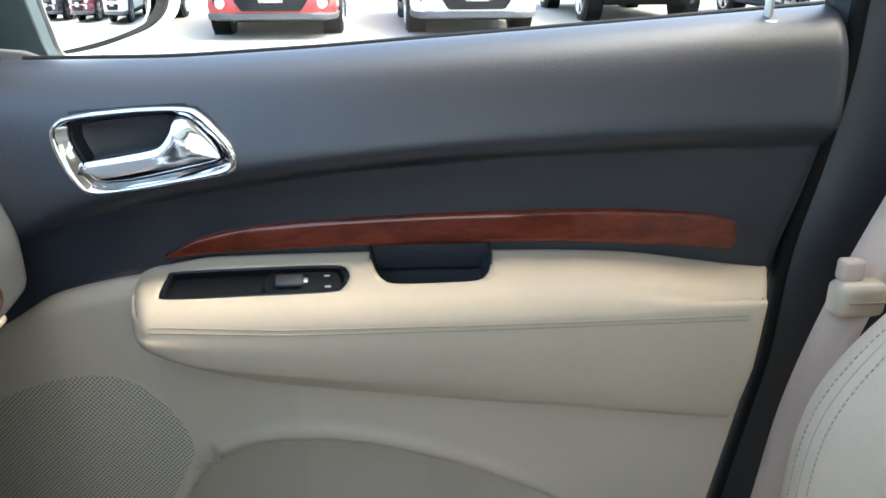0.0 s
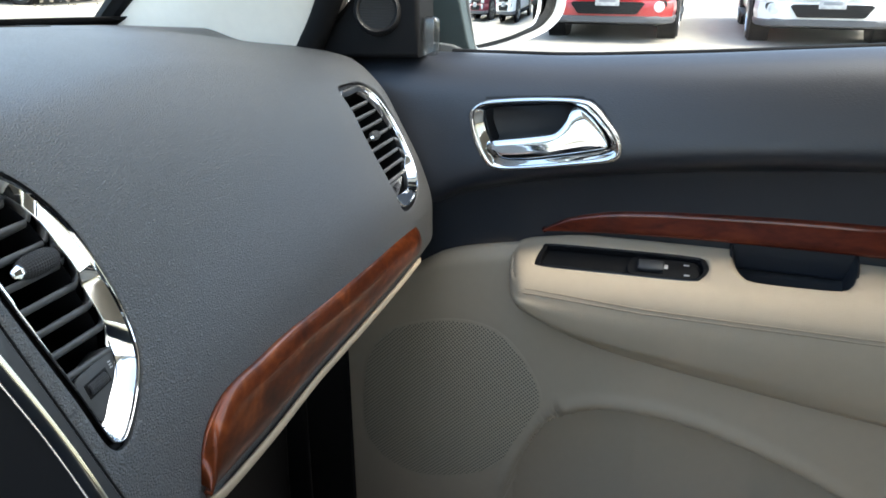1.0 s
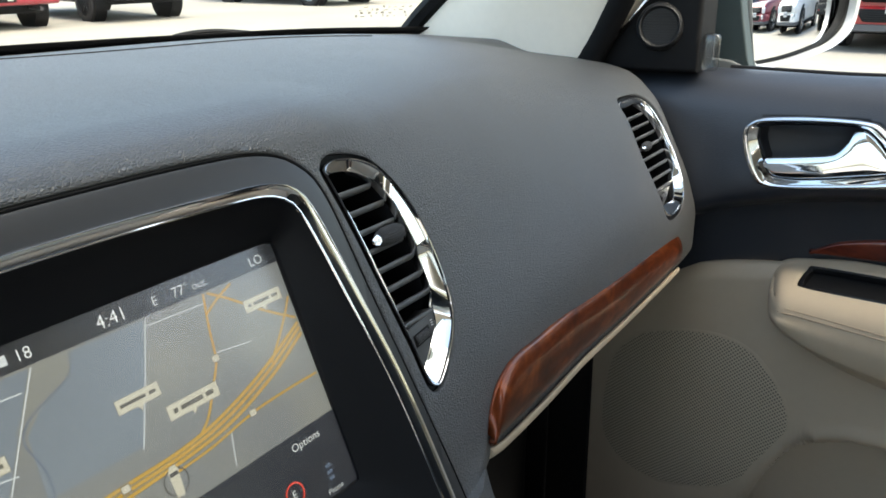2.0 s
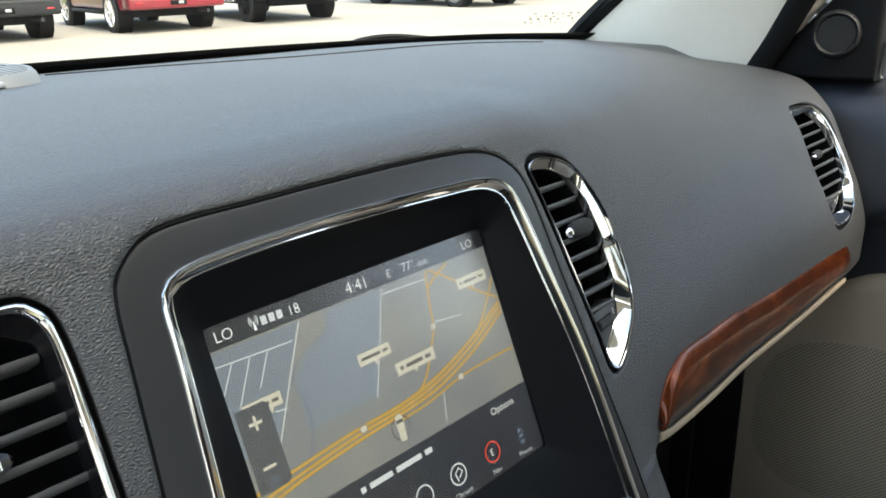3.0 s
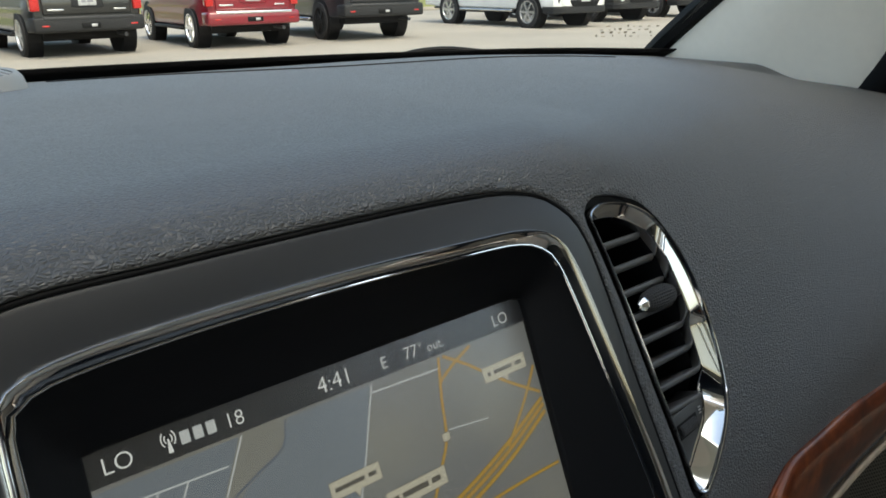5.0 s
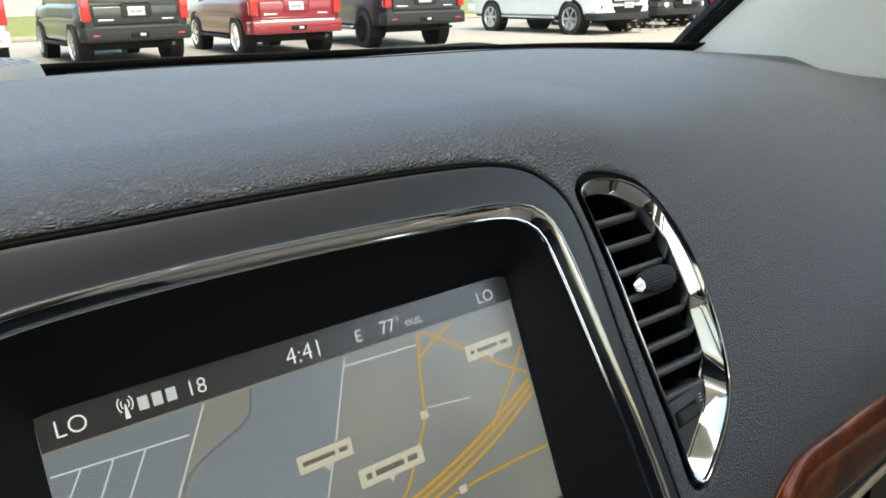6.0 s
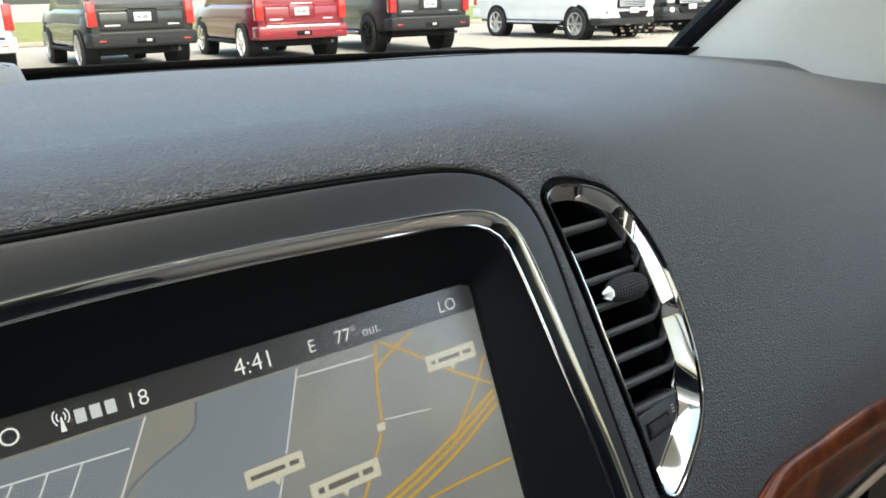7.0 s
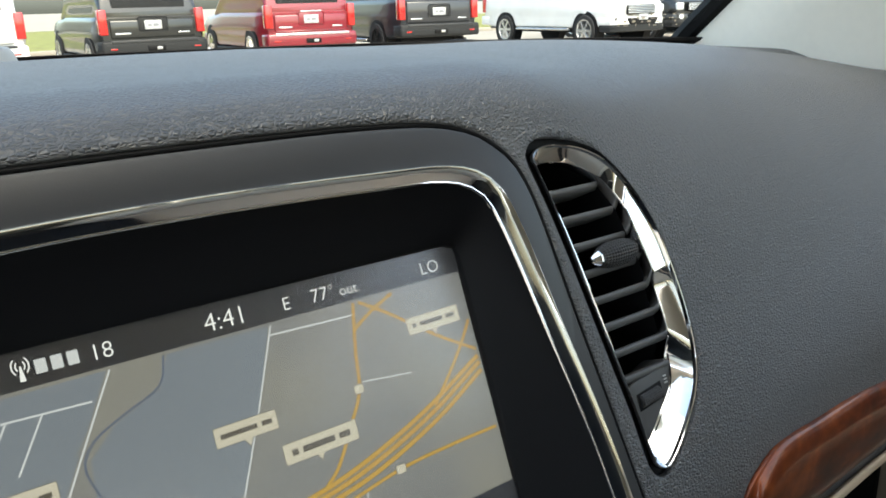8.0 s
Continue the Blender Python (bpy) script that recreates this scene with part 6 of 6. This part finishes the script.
    for sx in (-1, 1):
        rbox("tail_lamp", (sx * w * 0.90 - 0.075, 0.035, bz + 0.36), (sx * w * 0.90 + 0.075, 0.22, bz + 0.80), 0.02, TAIL, v, "red tail lamp")
        rbox("reflector", (sx * w * 0.78 - 0.06, -0.03, bz + 0.10), (sx * w * 0.78 + 0.06, 0.0, bz + 0.125), 0.004, TAIL, bump)
    tg = rbox("tailgate", (-w * 0.78, 0.060, bz + 0.29), (w * 0.78, 0.13, belt - 0.06), 0.025, p, v)
    rbox("plate_well", (-0.27, 0.052, bz + 0.40), (0.27, 0.075, bz + 0.66), 0.03, GREYPL if paint in ("black", "charcoal") else p, tg, "shallow recess for the plate")
    rbox("number_plate", (-0.155, 0.040, bz + 0.44), (0.155, 0.056, bz + 0.60), 0.012, PLATE, tg, "pale plate")
    for x0, x1 in ((-0.10, -0.03), (0.0, 0.10)):
        rbox("bar", (x0, 0.036, bz + 0.495), (x1, 0.042, bz + 0.545), 0.001, PLATEINK, tg)
    tube("plate_lamp_strip", [(-0.22, 0.050, bz + 0.672), (0.22, 0.050, bz + 0.672)], 0.012, CHROME if chrome_bar else SATIN, tg)
    rbox("badge", (-w * 0.70, 0.050, bz + 0.36), (-w * 0.42, 0.062, bz + 0.39), 0.003, ALLOY, tg)
    rbox("badge", (w * 0.46, 0.050, bz + 0.36), (w * 0.68, 0.062, bz + 0.385), 0.003, ALLOY, tg)
    hitch = rbox("hitch_cover", (-0.16, -0.035, bz + 0.06), (0.16, 0.02, bz + 0.15), 0.012, BLACK, bump)
    rbox("hitch_plate", (0.0, -0.042, bz + 0.08), (0.10, -0.03, bz + 0.13), 0.006, PIN, bump)
    tube("exhaust", [(w * 0.62, 0.02, z0 - 0.03), (w * 0.62, 0.5, z0 - 0.02)], 0.035, SATIN, v)
    # front
    fz = z0 - 0.04
    fb = body_loft("front_bumper", [(L - 0.45, w * 0.985, fz, fz + 0.30, 0.02), (L - 0.12, w * 0.95, fz, fz + 0.32, 0.03), (L + 0.02, w * 0.80, fz + 0.02, fz + 0.30, 0.03), (L + 0.07, w * 0.62, fz + 0.05, fz + 0.27, 0.03)], p, v)
    low, mid = (fz - 0.06, fz + 0.15) if kind != "crossover" else (fz - 0.01, fz + 0.115)
    body_loft("chin", [(L - 0.48, w * 0.99, low, mid, 0.02), (L - 0.12, w * 0.96, low, mid, 0.03), (L + 0.04, w * 0.82, low + 0.01, mid - 0.01, 0.03), (L + 0.095, w * 0.63, low + 0.03, mid - 0.02, 0.03)], CHIN if kind == "crossover" else GREYPL, fb, "grey plastic chin")
    gr = rbox("grille", (-w * 0.50, L - 0.02, fz + 0.36), (w * 0.50, L + 0.04, hoodz - 0.16), 0.03, BLACK, v)
    for k in range(5):
        z = fz + 0.40 + k * (hoodz - 0.60 - fz) / 4
        rbox("grille_bar", (-w * 0.48, L + 0.03, z), (w * 0.48, L + 0.055, z + 0.018), 0.004, CHROME if truck else SATIN, gr)
    nose = lambda u, v, q=0.0: np.array([u, L + 0.07 + q, v])
    plate("intake", [(-w * 0.54, fz + 0.265), (-w * 0.50, fz + 0.285), (w * 0.50, fz + 0.285), (w * 0.54, fz + 0.265), (w * 0.44, fz + 0.135), (w * 0.40, fz + 0.125), (-w * 0.40, fz + 0.125), (-w * 0.44, fz + 0.135)], nose, -0.05, 0.035, 0.006, BLACK, fb, "black lower intake", smooth_outline=False)
    for k in range(5):
        span = w * (0.42 + 0.022 * k)
        rbox("intake_bar", (-span, L + 0.098, fz + 0.145 + 0.026 * k), (span, L + 0.110, fz + 0.151 + 0.026 * k), 0.001, GREYPL, fb)
    for sx in (-1, 1):
        plate("fog_pod", [(sx * w * 0.62, fz + 0.16), (sx * w * 0.80, fz + 0.17), (sx * w * 0.86, fz + 0.25), (sx * w * 0.82, fz + 0.30), (sx * w * 0.66, fz + 0.28)], lambda u, v, q=0.0: np.array([u, L + 0.05 - 0.30 * max(0.0, abs(u) / w - 0.60) + q, v]), -0.06, 0.004, 0.006, GREYPL, fb, "dark fog lamp surround")
    rbox("front_plate", (-0.16, L + 0.095, fz + 0.235), (0.16, L + 0.115, fz + 0.375), 0.004, PLATE, fb, "white plate")
    rbox("bar", (-0.11, L + 0.113, fz + 0.285), (0.11, L + 0.118, fz + 0.325), 0.001, PLATEINK, fb)
    for sx in (-1, 1):
        rbox("head_lamp", (sx * w * 0.74 - 0.15, L - 0.32, hoodz - 0.36), (sx * w * 0.74 + 0.13, L - 0.02, hoodz - 0.16), 0.04, HEADL, v, "clear head lamp", seg=3)
        lathe("fog_lamp", [(0.075, -0.02), (0.072, 0.02), (0.05, 0.028), (0.01, 0.03)], (sx * w * 0.74, L + 0.015, fz + 0.225), (sx * 0.3, 1, 0), HEADL, fb, n=20)
    v.matrix_basis = Matrix.Translation((at[0], at[1], 0)) @ Matrix.Rotation(radians(turn), 4, "Z")
    return v


def car_park():
    # row ahead, tails towards the cabin
    vehicle("parked_suv", "suv", "black", (4.75, 15.4), -2, "black sport utility vehicle parked tail-first on the concrete", group="parked row ahead")
    vehicle("parked_suv", "suv", "red", (7.72, 14.9), -6, "red sport utility vehicle with a chrome bumper strip", CHROME, group="parked row ahead")
    vehicle("parked_pickup", "pickup", "charcoal", (10.6, 14.5), -9, "dark grey pickup truck with black wheels", BLACK, category="pickup truck", group="parked row ahead")
    vehicle("parked_suv", "suv", "white", (1.70, 15.6), -1, "white sport utility vehicle parked tail-first", group="parked row ahead")
    # trucks facing the cabin, further right
    vehicle("parked_pickup", "pickup", "white", (16.95, 19.6), 176, "white pickup truck with bright wheels seen from its side", category="pickup truck", group="facing row")
    vehicle("parked_pickup", "pickup", "black", (20.4, 20.2), 174, "black pickup truck with a chrome grille", category="pickup truck", group="facing row")
    vehicle("parked_pickup", "pickup", "bright_red", (23.8, 20.4), 174, "bright red pickup truck", category="pickup truck", group="facing row")
    # row beside the passenger door, noses towards the cabin
    vehicle("parked_car", "crossover", "bright_red", (16.0, 1.20), 90, "red crossover with dark grey bumper plastic", group="parked row beside")
    vehicle("parked_car", "crossover", "white", (16.05, -1.62), 90, "white crossover with dark grey bumper plastic", group="parked row beside")
    vehicle("parked_suv", "suv", "charcoal", (13.0, -4.75), -90, "dark grey sport utility vehicle, its tail to the lane", group="parked row beside")
    vehicle("parked_car", "crossover", "silver", (16.4, 4.05), 90, "silver crossover parked beside the red one", group="parked row beside")
    # cars further back, seen in the door mirror
    vehicle("parked_car", "crossover", "maroon", (16.2, -10.7), 90, "maroon crossover parked far back in the row", group="parked row beside")
    vehicle("parked_car", "crossover", "white", (16.2, -7.8), 90, "white crossover parked far back in the row", group="parked row beside")
    vehicle("parked_car", "crossover", "charcoal", (16.2, -13.6), 90, "charcoal crossover parked far back in the row", group="parked row beside")


car_park()


def verge():
    P = np.array([[(x, y, 0.06 + 0.02 * math.sin(x * 1.3) * math.sin(y)) for y in np.linspace(27, 60, 12)] for x in np.linspace(-60, 90, 60)])
    tagged(sheet("verge", P, mat("dry_grass", (0.20, 0.21, 0.06), 0.95, var=0.35, var_scale=2, bump=1.0, bump_scale=40, depth=0.03), thick=0.1), "dry yellow-green grass verge behind the car park", "verge", kind="structure")
    k = rbox("kerb", (-60, 26.8, 0.0), (90, 27.0, 0.14), 0.02, CONCRETE)
    tagged(k, "pale concrete kerb along the grass", "kerb", kind="structure")


verge()
